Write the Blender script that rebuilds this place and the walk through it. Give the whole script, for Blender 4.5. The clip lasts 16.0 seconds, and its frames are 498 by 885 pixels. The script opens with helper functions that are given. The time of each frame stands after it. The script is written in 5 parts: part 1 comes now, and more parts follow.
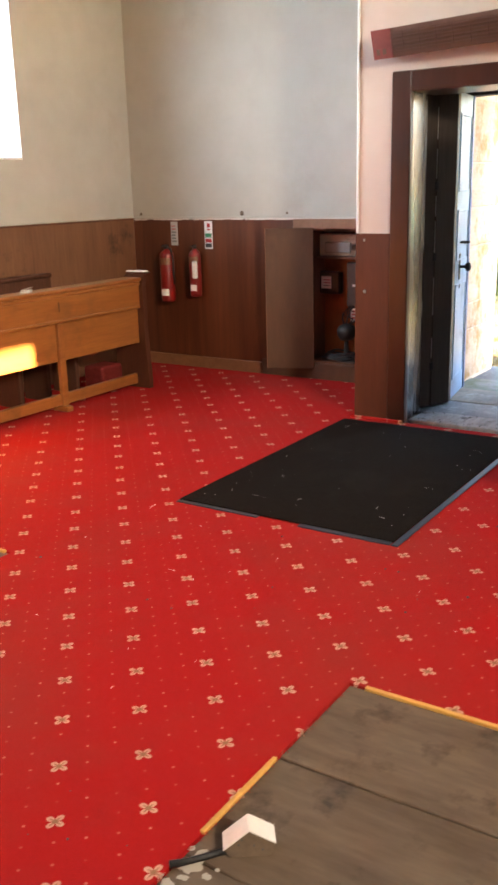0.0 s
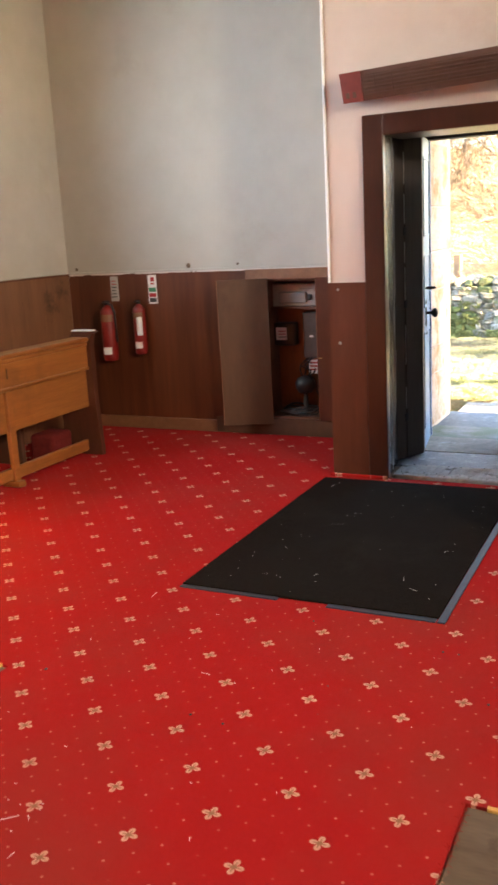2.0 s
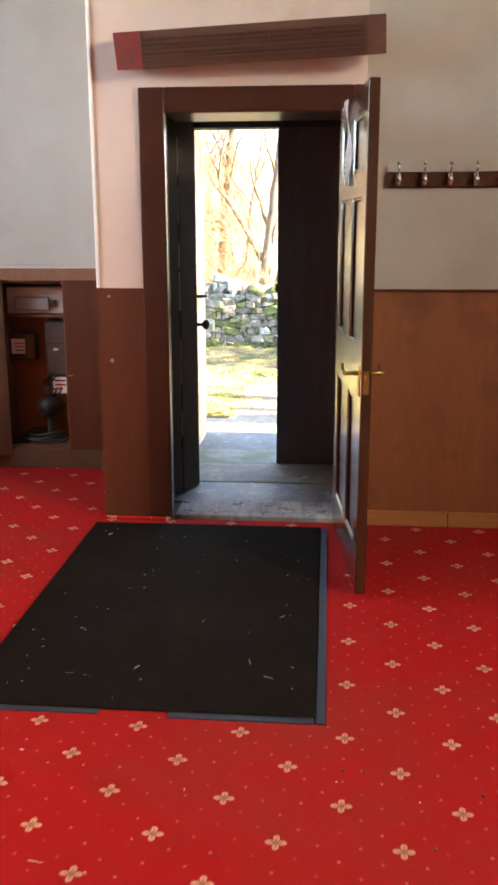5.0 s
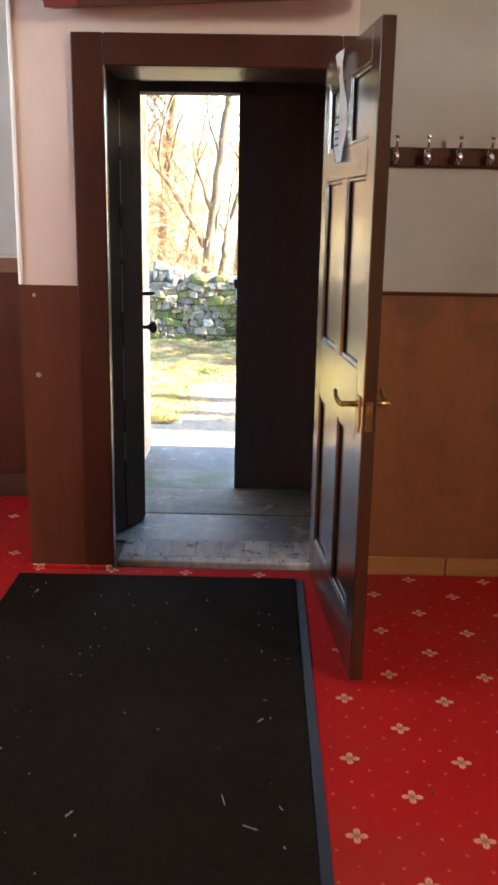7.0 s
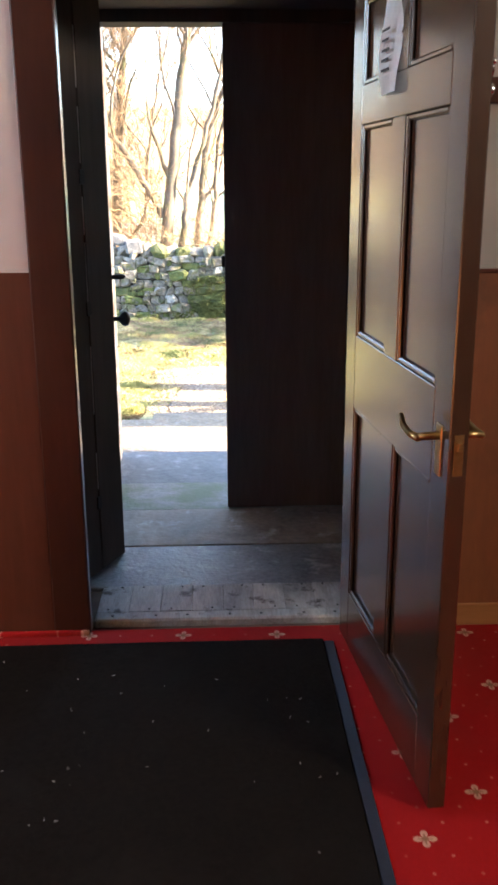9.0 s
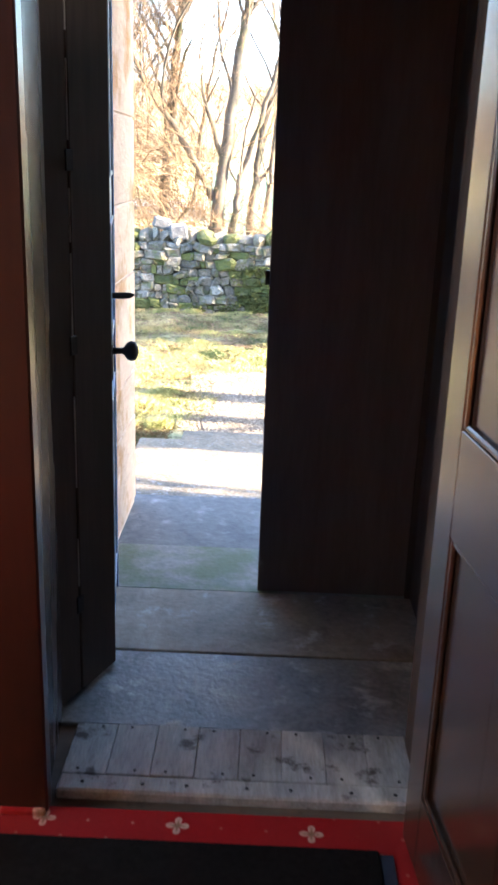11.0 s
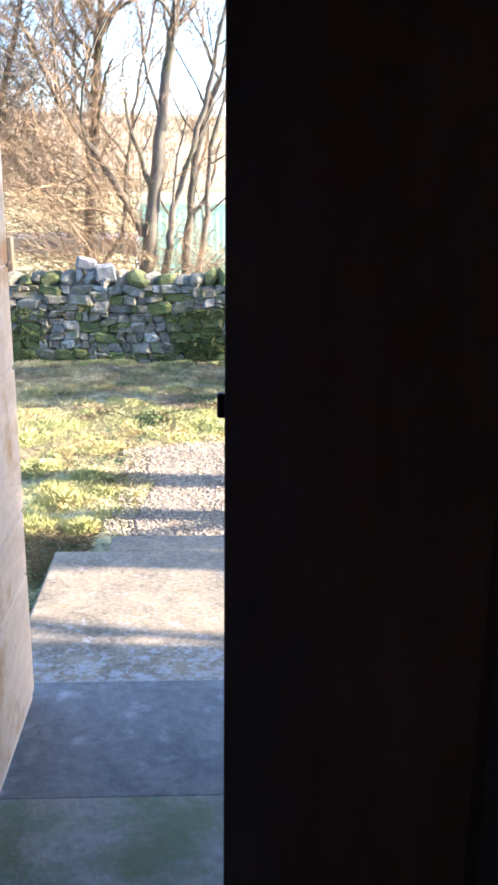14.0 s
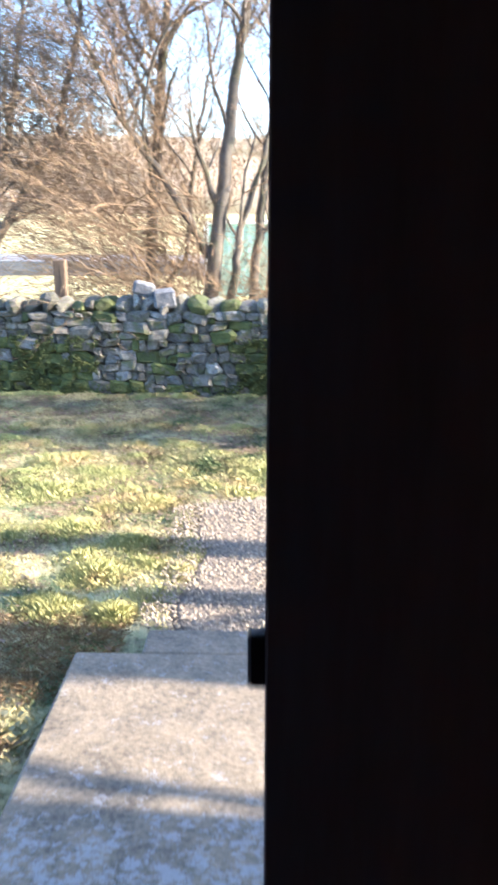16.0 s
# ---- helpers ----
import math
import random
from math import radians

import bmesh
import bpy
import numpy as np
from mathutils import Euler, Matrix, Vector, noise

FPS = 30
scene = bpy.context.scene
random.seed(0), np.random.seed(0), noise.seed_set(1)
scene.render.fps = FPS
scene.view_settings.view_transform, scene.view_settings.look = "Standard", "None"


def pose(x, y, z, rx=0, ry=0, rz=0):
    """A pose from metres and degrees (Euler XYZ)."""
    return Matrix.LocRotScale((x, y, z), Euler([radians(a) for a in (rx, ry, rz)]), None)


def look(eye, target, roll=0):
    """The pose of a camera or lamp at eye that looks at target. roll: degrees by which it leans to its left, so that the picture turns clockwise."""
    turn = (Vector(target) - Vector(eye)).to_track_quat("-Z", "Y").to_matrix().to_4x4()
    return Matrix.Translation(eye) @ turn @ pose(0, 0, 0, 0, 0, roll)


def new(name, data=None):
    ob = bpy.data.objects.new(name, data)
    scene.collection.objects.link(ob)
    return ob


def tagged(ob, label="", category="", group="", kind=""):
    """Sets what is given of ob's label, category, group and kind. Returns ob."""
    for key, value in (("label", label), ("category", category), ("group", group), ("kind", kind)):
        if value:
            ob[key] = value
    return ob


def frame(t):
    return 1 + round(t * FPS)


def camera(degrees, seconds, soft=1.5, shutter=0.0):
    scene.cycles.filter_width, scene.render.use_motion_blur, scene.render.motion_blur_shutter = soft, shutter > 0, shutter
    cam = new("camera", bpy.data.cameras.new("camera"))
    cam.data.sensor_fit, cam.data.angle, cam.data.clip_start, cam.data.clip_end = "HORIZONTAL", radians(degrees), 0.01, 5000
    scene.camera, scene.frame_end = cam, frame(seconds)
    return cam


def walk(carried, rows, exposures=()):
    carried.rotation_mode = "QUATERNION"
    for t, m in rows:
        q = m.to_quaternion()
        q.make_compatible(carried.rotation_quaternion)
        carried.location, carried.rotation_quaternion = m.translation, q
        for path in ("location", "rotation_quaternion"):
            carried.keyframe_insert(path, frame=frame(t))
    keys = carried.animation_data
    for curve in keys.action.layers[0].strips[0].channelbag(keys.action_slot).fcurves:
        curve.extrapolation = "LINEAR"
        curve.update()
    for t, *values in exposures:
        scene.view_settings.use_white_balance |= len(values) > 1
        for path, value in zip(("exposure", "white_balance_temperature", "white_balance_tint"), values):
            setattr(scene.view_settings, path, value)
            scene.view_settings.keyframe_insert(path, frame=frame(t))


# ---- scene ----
cam = camera(31.1, 16.0, soft=2.8, shutter=0.5)
# seconds, eye, target, roll
PATH = [
    (0, (0.026, -0.001, 1.482), (-1.027, 1.609, 0.935), -1.5),
    (0.5, (-0.137, -0.003, 1.421), (-1.195, 1.601, 0.866), -2.3),
    (1, (-0.338, 0.078, 1.476), (-1.446, 1.659, 0.951), -3.7),
    (1.5, (-0.424, 0.121, 1.501), (-1.421, 1.787, 1.019), -2.9),
    (2, (-0.629, 0.106, 1.511), (-1.484, 1.856, 1.054), -3.1),
    (2.5, (-0.783, 0.112, 1.486), (-1.552, 1.901, 1.033), -2.7),
    (3, (-0.947, 0.262, 1.479), (-1.597, 2.09, 0.995), -2.1),
    (3.5, (-1.061, 0.355, 1.478), (-1.598, 2.216, 0.979), -1.5),
    (4, (-1.256, 0.452, 1.478), (-1.587, 2.371, 1.021), -2.8),
    (4.5, (-1.356, 0.56, 1.462), (-1.572, 2.496, 1.011), -2.1),
    (5, (-1.406, 0.822, 1.479), (-1.574, 2.759, 1.012), -0.1),
    (7.3, (-1.625, 1.766, 1.479), (-1.634, 3.704, 0.982), 0.6),
    (7.5, (-1.665, 1.85, 1.46), (-1.665, 3.791, 0.977), 0.2),
    (8, (-1.75, 2.075, 1.455), (-1.707, 4.009, 0.947), -0.9),
    (8.2, (-1.753, 2.158, 1.447), (-1.696, 4.088, 0.924), -0.7),
    (10.3, (-1.724, 3.151, 1.471), (-1.65, 5.062, 0.885), 0.3),
    (10.5, (-1.716, 3.264, 1.48), (-1.668, 5.174, 0.89), 1.7),
    (11, (-1.716, 3.467, 1.478), (-1.745, 5.375, 0.877), 2.0),
    (11.5, (-1.776, 3.707, 1.489), (-1.776, 5.619, 0.905), -0.3),
    (12, (-1.78, 3.907, 1.491), (-1.75, 5.822, 0.917), 0.0),
    (12.5, (-1.752, 4.141, 1.507), (-1.751, 6.06, 0.945), 1.5),
    (13, (-1.775, 4.324, 1.513), (-1.778, 6.245, 0.96), 0.5),
    (13.5, (-1.812, 4.52, 1.52), (-1.694, 6.444, 0.988), -0.9),
    (14, (-1.745, 4.777, 1.505), (-1.651, 6.699, 0.961), 0.6),
    (14.5, (-1.709, 4.994, 1.501), (-1.712, 6.912, 0.933), 0.6),
    (15, (-1.745, 5.249, 1.476), (-1.762, 7.164, 0.901), -1.2),
    (15.5, (-1.754, 5.45, 1.455), (-1.731, 7.373, 0.905), -1.1),
    (16, (-1.704, 5.757, 1.461), (-1.768, 7.692, 0.96), 0.1),
]
EXPOSURE = [(0.0, 4.7, 6500, 10), (2.0, 4.5, 6500, 10), (5.0, 4.5, 6500, 10), (7.5, 4.15, 6300, 11), (8.2, 4.05, 6200, 12), (10.3, 3.95, 5900, 12), (11.5, 3.75, 5700, 12), (13.0, 3.25, 5450, 12), (14.5, 2.92, 5150, 12), (16.0, 2.75, 5100, 12)]
walk(cam, [(t, look(eye, target, roll)) for t, eye, target, roll in PATH], EXPOSURE)

# ---- daylight ----
SUN_AZ, SUN_EL = radians(-3.6), radians(20)      # azimuth from +x towards +y
to_sun = Vector((math.cos(SUN_AZ) * math.cos(SUN_EL), math.sin(SUN_AZ) * math.cos(SUN_EL), math.sin(SUN_EL)))
world = bpy.data.worlds.new("world")
scene.world = world
world.use_nodes = True
wn = world.node_tree
sky = wn.nodes.new("ShaderNodeTexSky")
sky.sky_type, sky.sun_disc, sky.sun_elevation = "NISHITA", False, SUN_EL
sky.sun_rotation = math.pi / 2 - SUN_AZ
wn.nodes["Background"].inputs[1].default_value = 0.12
wn.links.new(sky.outputs[0], wn.nodes["Background"].inputs[0])

sun = new("sun", bpy.data.lights.new("sun", "SUN"))
sun.data.energy, sun.data.angle, sun.data.color = 5.0, radians(0.6), (1, 0.76, 0.48)
sun.matrix_world = look(to_sun * 40, (0, 0, 0))


def window_light(name, x, y, z, toward, w, h, watts, colour=(0.9, 0.95, 1.0), spread=128):
    """Area lamp in a wall opening, for skylight and for added fill."""
    lamp = new(name, bpy.data.lights.new(name, "AREA"))
    lamp.data.shape, lamp.data.size, lamp.data.size_y = "RECTANGLE", w, h
    lamp.data.energy, lamp.data.color, lamp.data.spread = watts, colour, radians(spread)
    lamp.matrix_world = look((x, y, z), toward)
    return lamp


window_light("window_light_west", -5.62, 4.2, 2.6, (-2.6, 5.9, 1.7), 1.3, 1.6, 2.5, (0.72, 0.85, 1.0), 100)
# Added fill lamps in openings out of view; the east one warms the carpet.
window_light("fill_light_west_near", -5.62, 0.4, 2.6, (-2.5, 0.6, 0.5), 1.3, 1.6, 1.0, (0.85, 0.92, 1.0))
window_light("fill_light_east", 3.4, 0.2, 3.25, (-3.3, 3.9, 0.1), 1.3, 0.9, 5.6, (1, 0.80, 0.58), 75)


# ---- materials ----
def material(name):
    m = bpy.data.materials.new(name)
    m.use_nodes = True
    return m, m.node_tree, m.node_tree.nodes["Principled BSDF"]


def node(nt, kind, **sockets):
    n = nt.nodes.new("ShaderNode" + kind)
    for k, v in sockets.items():
        n.inputs[k].default_value = v
    return n


def coords(nt, stretch=(1, 1, 1), turn=0.0):
    tc, mp = nt.nodes.new("ShaderNodeTexCoord"), nt.nodes.new("ShaderNodeMapping")
    mp.inputs["Scale"].default_value = stretch
    mp.inputs["Rotation"].default_value = (0, 0, turn)
    nt.links.new(tc.outputs["Object"], mp.inputs["Vector"])
    return mp.outputs[0]


def noise_tex(nt, vec, scale, detail=4.0, rough=0.6, distortion=0.0):
    n = node(nt, "TexNoise", Scale=scale, Detail=detail, Roughness=rough, Distortion=distortion)
    nt.links.new(vec, n.inputs["Vector"])
    return n.outputs["Fac"]


def ramp(nt, fac, lo, hi):
    n = node(nt, "MapRange")
    n.inputs["From Min"].default_value, n.inputs["From Max"].default_value = lo, hi
    nt.links.new(fac, n.inputs["Value"])
    return n.outputs[0]


def mix(nt, fac, a, b):
    n = nt.nodes.new("ShaderNodeMix")
    n.data_type = "RGBA"
    for v, s in ((fac, n.inputs["Factor"]), (a, n.inputs["A"]), (b, n.inputs["B"])):
        if isinstance(v, (int, float)):
            s.default_value = v
        elif isinstance(v, tuple):
            s.default_value = (*v, 1) if len(v) == 3 else v
        else:
            nt.links.new(v, s)
    return n.outputs["Result"]


def calc(nt, op, a, b=0.0, clamp=False):
    n = nt.nodes.new("ShaderNodeMath")
    n.operation, n.use_clamp = op, clamp
    for v, s in ((a, n.inputs[0]), (b, n.inputs[1])):
        if isinstance(v, (int, float)):
            s.default_value = v
        else:
            nt.links.new(v, s)
    return n.outputs[0]


def bump(nt, shader, height, strength, distance=0.01):
    n = node(nt, "Bump", Strength=strength, Distance=distance)
    nt.links.new(height, n.inputs["Height"])
    nt.links.new(n.outputs[0], shader.inputs["Normal"])


def surface(name, dark, light, scale=8.0, stretch=(1, 1, 1), rough=(0.5, 0.7), relief=0.2, metal=0.0, stain=None, stain_scale=1.2,
            stain_at=(0.52, 0.7), fine=6.0, random_tone=0.0, coat=0.0, distance=0.01, distortion=0.0, spec=0.5):
    """A surface with grain at two scales, stains and relief."""
    m, nt, sh = material(name)
    vec = coords(nt, stretch)
    if random_tone:
        shift = node(nt, "VectorMath")
        nt.links.new(vec, shift.inputs[0])
        which = nt.nodes.new("ShaderNodeObjectInfo")
        nt.links.new(calc(nt, "MULTIPLY", which.outputs["Random"], 61.0), shift.inputs[1])
        vec = shift.outputs[0]
    coarse, grain = noise_tex(nt, vec, scale, 4, 0.6, distortion), noise_tex(nt, vec, scale * fine, 3, 0.6)
    both = calc(nt, "ADD", calc(nt, "MULTIPLY", coarse, 0.62), calc(nt, "MULTIPLY", grain, 0.38))
    colour = mix(nt, ramp(nt, both, 0.32, 0.68), dark, light)
    if stain:
        colour = mix(nt, ramp(nt, noise_tex(nt, vec if random_tone and stretch == (1, 1, 1) else coords(nt), stain_scale, 6, 0.65), *stain_at), colour, stain)
    if random_tone:
        info = nt.nodes.new("ShaderNodeObjectInfo")
        hsv = node(nt, "HueSaturation")
        nt.links.new(colour, hsv.inputs["Color"])
        nt.links.new(calc(nt, "ADD", 1 - random_tone, calc(nt, "MULTIPLY", info.outputs["Random"], 2 * random_tone)), hsv.inputs["Value"])
        colour = hsv.outputs[0]
    nt.links.new(colour, sh.inputs["Base Color"])
    r = node(nt, "MapRange")
    r.inputs["To Min"].default_value, r.inputs["To Max"].default_value = rough
    nt.links.new(coarse, r.inputs["Value"])
    nt.links.new(r.outputs[0], sh.inputs["Roughness"])
    sh.inputs["Metallic"].default_value = metal
    sh.inputs["Coat Weight"].default_value = coat
    sh.inputs["Specular IOR Level"].default_value = spec
    sh.inputs["Coat Roughness"].default_value = 0.18
    if relief:
        bump(nt, sh, both, relief, distance)
    return m


def carpet_material():
    """Red woven carpet with cream four-petalled motifs on a staggered grid and small dots between."""
    m, nt, sh = material("red_carpet")
    sh.inputs["Roughness"].default_value = 0.95
    sh.inputs["Sheen Weight"].default_value = 0.0
    sh.inputs["Specular IOR Level"].default_value = 0.15
    tc = nt.nodes.new("ShaderNodeTexCoord")
    place = nt.nodes.new("ShaderNodeMapping")
    place.inputs["Location"].default_value = (1.1415, -4.0265, 0)
    nt.links.new(tc.outputs["Object"], place.inputs["Vector"])
    wob = node(nt, "TexNoise", Scale=3.0, Detail=2.0)
    nt.links.new(tc.outputs["Object"], wob.inputs["Vector"])
    sep = nt.nodes.new("ShaderNodeSeparateXYZ")
    nt.links.new(place.outputs[0], sep.inputs[0])
    px, py = 0.3128, 0.3236
    skew_x = calc(nt, "ADD", calc(nt, "MULTIPLY", sep.outputs["X"], 0.9993), calc(nt, "MULTIPLY", sep.outputs["Y"], -0.0404))
    x = calc(nt, "ADD", skew_x, calc(nt, "MULTIPLY", calc(nt, "SUBTRACT", wob.outputs["Fac"], 0.5), 0.012))
    y = calc(nt, "ADD", calc(nt, "MULTIPLY", sep.outputs["X"], 0.0253), calc(nt, "MULTIPLY", sep.outputs["Y"], 0.9998))

    def cell(v, period, shift):
        k = calc(nt, "FRACT", calc(nt, "ADD", calc(nt, "DIVIDE", v, period), 0.5 + shift))
        return calc(nt, "MULTIPLY", calc(nt, "SUBTRACT", k, 0.5), period)

    def petals(shift):
        u, v = cell(x, px, shift), cell(y, py, shift)
        uu, vv = calc(nt, "MULTIPLY", u, u), calc(nt, "MULTIPLY", v, v)
        rr = calc(nt, "ADD", calc(nt, "ADD", uu, vv), 1e-7)
        c2 = calc(nt, "DIVIDE", calc(nt, "SUBTRACT", uu, vv), rr)
        c2 = calc(nt, "MULTIPLY", c2, c2)
        lim = calc(nt, "ADD", 0.0055, calc(nt, "MULTIPLY", calc(nt, "POWER", c2, 0.42), 0.0235))
        r = calc(nt, "SQRT", rr)
        on = ramp(nt, calc(nt, "SUBTRACT", lim, r), -0.0005, 0.0035)
        spine = ramp(nt, calc(nt, "MINIMUM", calc(nt, "ABSOLUTE", u), calc(nt, "ABSOLUTE", v)), 0.0030, 0.0008)
        heart = ramp(nt, r, 0.011, 0.006)
        vein = calc(nt, "MAXIMUM", calc(nt, "MULTIPLY", spine, ramp(nt, r, 0.021, 0.015)), heart)
        return on, vein

    a, va = petals(0.0)
    b, vb = petals(0.5)
    flower = calc(nt, "MAXIMUM", a, b)
    vein = calc(nt, "MULTIPLY", calc(nt, "MAXIMUM", calc(nt, "MULTIPLY", a, va), calc(nt, "MULTIPLY", b, vb)), 0.75)

    def dots(shift, ox, oy):
        u, v = cell(calc(nt, "ADD", x, ox), px / 3, shift), cell(calc(nt, "ADD", y, oy), py / 3, shift)
        r = calc(nt, "SQRT", calc(nt, "ADD", calc(nt, "MULTIPLY", u, u), calc(nt, "MULTIPLY", v, v)))
        return ramp(nt, r, 0.0052, 0.0032)

    dot = calc(nt, "MAXIMUM", dots(0.0, 0.0, 0.0), dots(0.5, 0.0, 0.0))
    vec = coords(nt)
    tuft = noise_tex(nt, vec, 420, 2, 0.5)
    worn = noise_tex(nt, vec, 1.1, 5, 0.6)
    red = mix(nt, ramp(nt, tuft, 0.3, 0.7), (0.25, 0.005, 0.006), (0.48, 0.012, 0.012))
    red = mix(nt, calc(nt, "MULTIPLY", ramp(nt, worn, 0.46, 0.66), 0.6), red, (0.27, 0.030, 0.022))
    red = mix(nt, calc(nt, "MULTIPLY", ramp(nt, noise_tex(nt, vec, 5.0, 5, 0.7), 0.6, 0.8), 0.35), red, (0.2, 0.008, 0.01))
    col = mix(nt, calc(nt, "MULTIPLY", calc(nt, "MULTIPLY", dot, ramp(nt, noise_tex(nt, vec, 14, 2, 0.5), 0.35, 0.6)), 0.38), red, (0.72, 0.40, 0.26))
    col = mix(nt, calc(nt, "MULTIPLY", flower, ramp(nt, tuft, 0.1, 0.5)), col, (0.64, 0.36, 0.25))
    col = mix(nt, vein, col, (0.20, 0.10, 0.035))
    nt.links.new(col, sh.inputs["Base Color"])
    bump(nt, sh, calc(nt, "ADD", tuft, worn), 0.35, 0.006)
    return m


M = {}
M["carpet"] = carpet_material()
M["plaster"] = surface("cream_plaster", (0.38, 0.35, 0.295), (0.43, 0.40, 0.345), 1.2, rough=(0.75, 0.95), fine=4, relief=0.05, stain=(0.30, 0.24, 0.165), stain_scale=0.8, stain_at=(0.56, 0.85))
M["pink_plaster"] = surface("pale_plaster", (0.54, 0.44, 0.38), (0.59, 0.49, 0.43), 1.4, rough=(0.75, 0.95), fine=4, relief=0.06, stain=(0.48, 0.36, 0.29), stain_scale=1.7, stain_at=(0.55, 0.8))
M["white_plaster"] = surface("white_plaster", (0.74, 0.73, 0.70), (0.84, 0.83, 0.80), 3.0, rough=(0.8, 0.95), relief=0.15)
M["wainscot"] = surface("brown_hardboard", (0.070, 0.021, 0.011), (0.100, 0.031, 0.016), 2.0, (5, 5, 0.5), (0.40, 0.55), 0.03, stain=(0.055, 0.017, 0.009), stain_scale=0.9, spec=0.25)
M["wood_panel"] = surface("varnished_ply", (0.052, 0.0135, 0.006), (0.145, 0.044, 0.017), 1.6, (3, 3, 0.2), (0.25, 0.42), 0.03, coat=0.35, distortion=0.8, fine=4)
M["ply"] = surface("raw_hardboard", (0.185, 0.055, 0.014), (0.245, 0.080, 0.021), 4.0, (3, 3, 0.6), (0.55, 0.75), 0.08, stain=(0.11, 0.038, 0.010), stain_scale=2.2)
M["cupboard_door"] = surface("grey_brown_board", (0.075, 0.036, 0.016), (0.115, 0.056, 0.026), 2.5, (2, 2, 0.5), (0.55, 0.75), 0.05, stain=(0.065, 0.026, 0.012), stain_scale=2.0)
M["cupboard"] = surface("stained_cupboard_board", (0.090, 0.034, 0.018), (0.16, 0.068, 0.036), 4.0, (3, 3, 1), (0.5, 0.7), 0.1, stain=(0.045, 0.020, 0.012), stain_scale=4.0, stain_at=(0.5, 0.7))
M["trim_ply"] = surface("tan_wood_trim", (0.15, 0.065, 0.028), (0.23, 0.105, 0.048), 5.0, (1, 1, 1), (0.45, 0.6), 0.08)
M["brown_gloss"] = surface("brown_gloss_paint", (0.040, 0.0115, 0.0065), (0.057, 0.018, 0.010), 3.0, (4, 4, 0.5), (0.28, 0.40), 0.03, coat=0.25, spec=0.35, stain=(0.036, 0.012, 0.007))
M["jamb_gloss"] = surface("jamb_gloss_paint", (0.055, 0.022, 0.013), (0.075, 0.032, 0.020), 2.0, (3, 3, 0.4), (0.22, 0.32), 0.015, coat=0.25)
M["door_brown"] = surface("dark_door_varnish", (0.036, 0.015, 0.0075), (0.050, 0.022, 0.0115), 1.6, (3, 3, 0.5), (0.20, 0.27), 0.0, coat=0.45, spec=0.5)
M["black"] = surface("black_door_paint", (0.105, 0.078, 0.064), (0.155, 0.120, 0.100), 3.0, (4, 4, 0.5), (0.5, 0.7), 0.15, spec=0.25)
M["lobby"] = surface("dark_lobby_boards", (0.054, 0.042, 0.035), (0.088, 0.069, 0.057), 2.0, (5, 5, 0.5), (0.6, 0.8), 0.12, spec=0.15)
M["lobby_dull"] = surface("dull_lobby_boards", (0.060, 0.047, 0.038), (0.090, 0.070, 0.057), 2.0, (5, 5, 0.5), (0.95, 1.0), 0.1, spec=0.0)
M["blue"] = surface("pale_blue_paint", (0.24, 0.40, 0.62), (0.40, 0.56, 0.78), 3.0, (4, 4, 0.6), (0.35, 0.5), 0.1, stain=(0.16, 0.26, 0.46), stain_scale=3.0)
M["blue_bead"] = surface("blue_paint", (0.07, 0.12, 0.32), (0.11, 0.18, 0.42), 4.0, (4, 4, 0.6), (0.35, 0.5), 0.1)
M["iron"] = surface("black_iron", (0.012, 0.012, 0.013), (0.03, 0.028, 0.026), 20, rough=(0.4, 0.6), relief=0.2, metal=0.6)
M["brass"] = surface("worn_brass", (0.30, 0.20, 0.08), (0.50, 0.35, 0.15), 15, rough=(0.22, 0.42), relief=0.05, metal=1.0)
M["chrome"] = surface("chrome", (0.6, 0.58, 0.55), (0.8, 0.78, 0.75), 20, rough=(0.12, 0.28), relief=0.0, metal=1.0)
M["rubber"] = surface("black_mat_pile", (0.006, 0.0048, 0.0042), (0.016, 0.0125, 0.0105), 60, rough=(0.9, 1.0), relief=0.5, stain=(0.018, 0.015, 0.013), stain_scale=2.0, fine=8, spec=0.06)
M["rim"] = surface("navy_rubber_rim", (0.016, 0.020, 0.034), (0.030, 0.036, 0.055), 20, rough=(0.35, 0.55), relief=0.1)
M["plank"] = surface("grey_floorboard", (0.080, 0.054, 0.034), (0.165, 0.117, 0.077), 3.0, (0.9, 4, 4), (0.6, 0.85), 0.25, stain=(0.050, 0.033, 0.022), stain_scale=6.0, stain_at=(0.55, 0.68), random_tone=0.1, fine=3)
M["strip"] = surface("yellow_pine_strip", (0.52, 0.27, 0.055), (0.68, 0.40, 0.10), 12, (0.4, 3, 3), (0.45, 0.6), 0.1)
M["pine"] = surface("orange_pine", (0.26, 0.105, 0.030), (0.40, 0.185, 0.062), 3.0, (0.5, 5, 5), (0.32, 0.48), 0.06, stain=(0.16, 0.06, 0.02), stain_scale=5, stain_at=(0.68, 0.75))
M["pew"] = surface("honey_pew_wood", (0.19, 0.062, 0.013), (0.31, 0.118, 0.028), 2.6, (6, 0.5, 6), (0.26, 0.42), 0.08, coat=0.3, stain=(0.16, 0.06, 0.016), stain_scale=2.5)
M["pew_dark"] = surface("dark_pew_end", (0.055, 0.018, 0.009), (0.095, 0.032, 0.016), 2.6, (6, 6, 0.5), (0.26, 0.42), 0.08, coat=0.3)
M["bench"] = surface("dull_bench_wood", (0.050, 0.019, 0.010), (0.085, 0.033, 0.018), 2.6, (6, 6, 0.5), (0.6, 0.8), 0.1, spec=0.2)
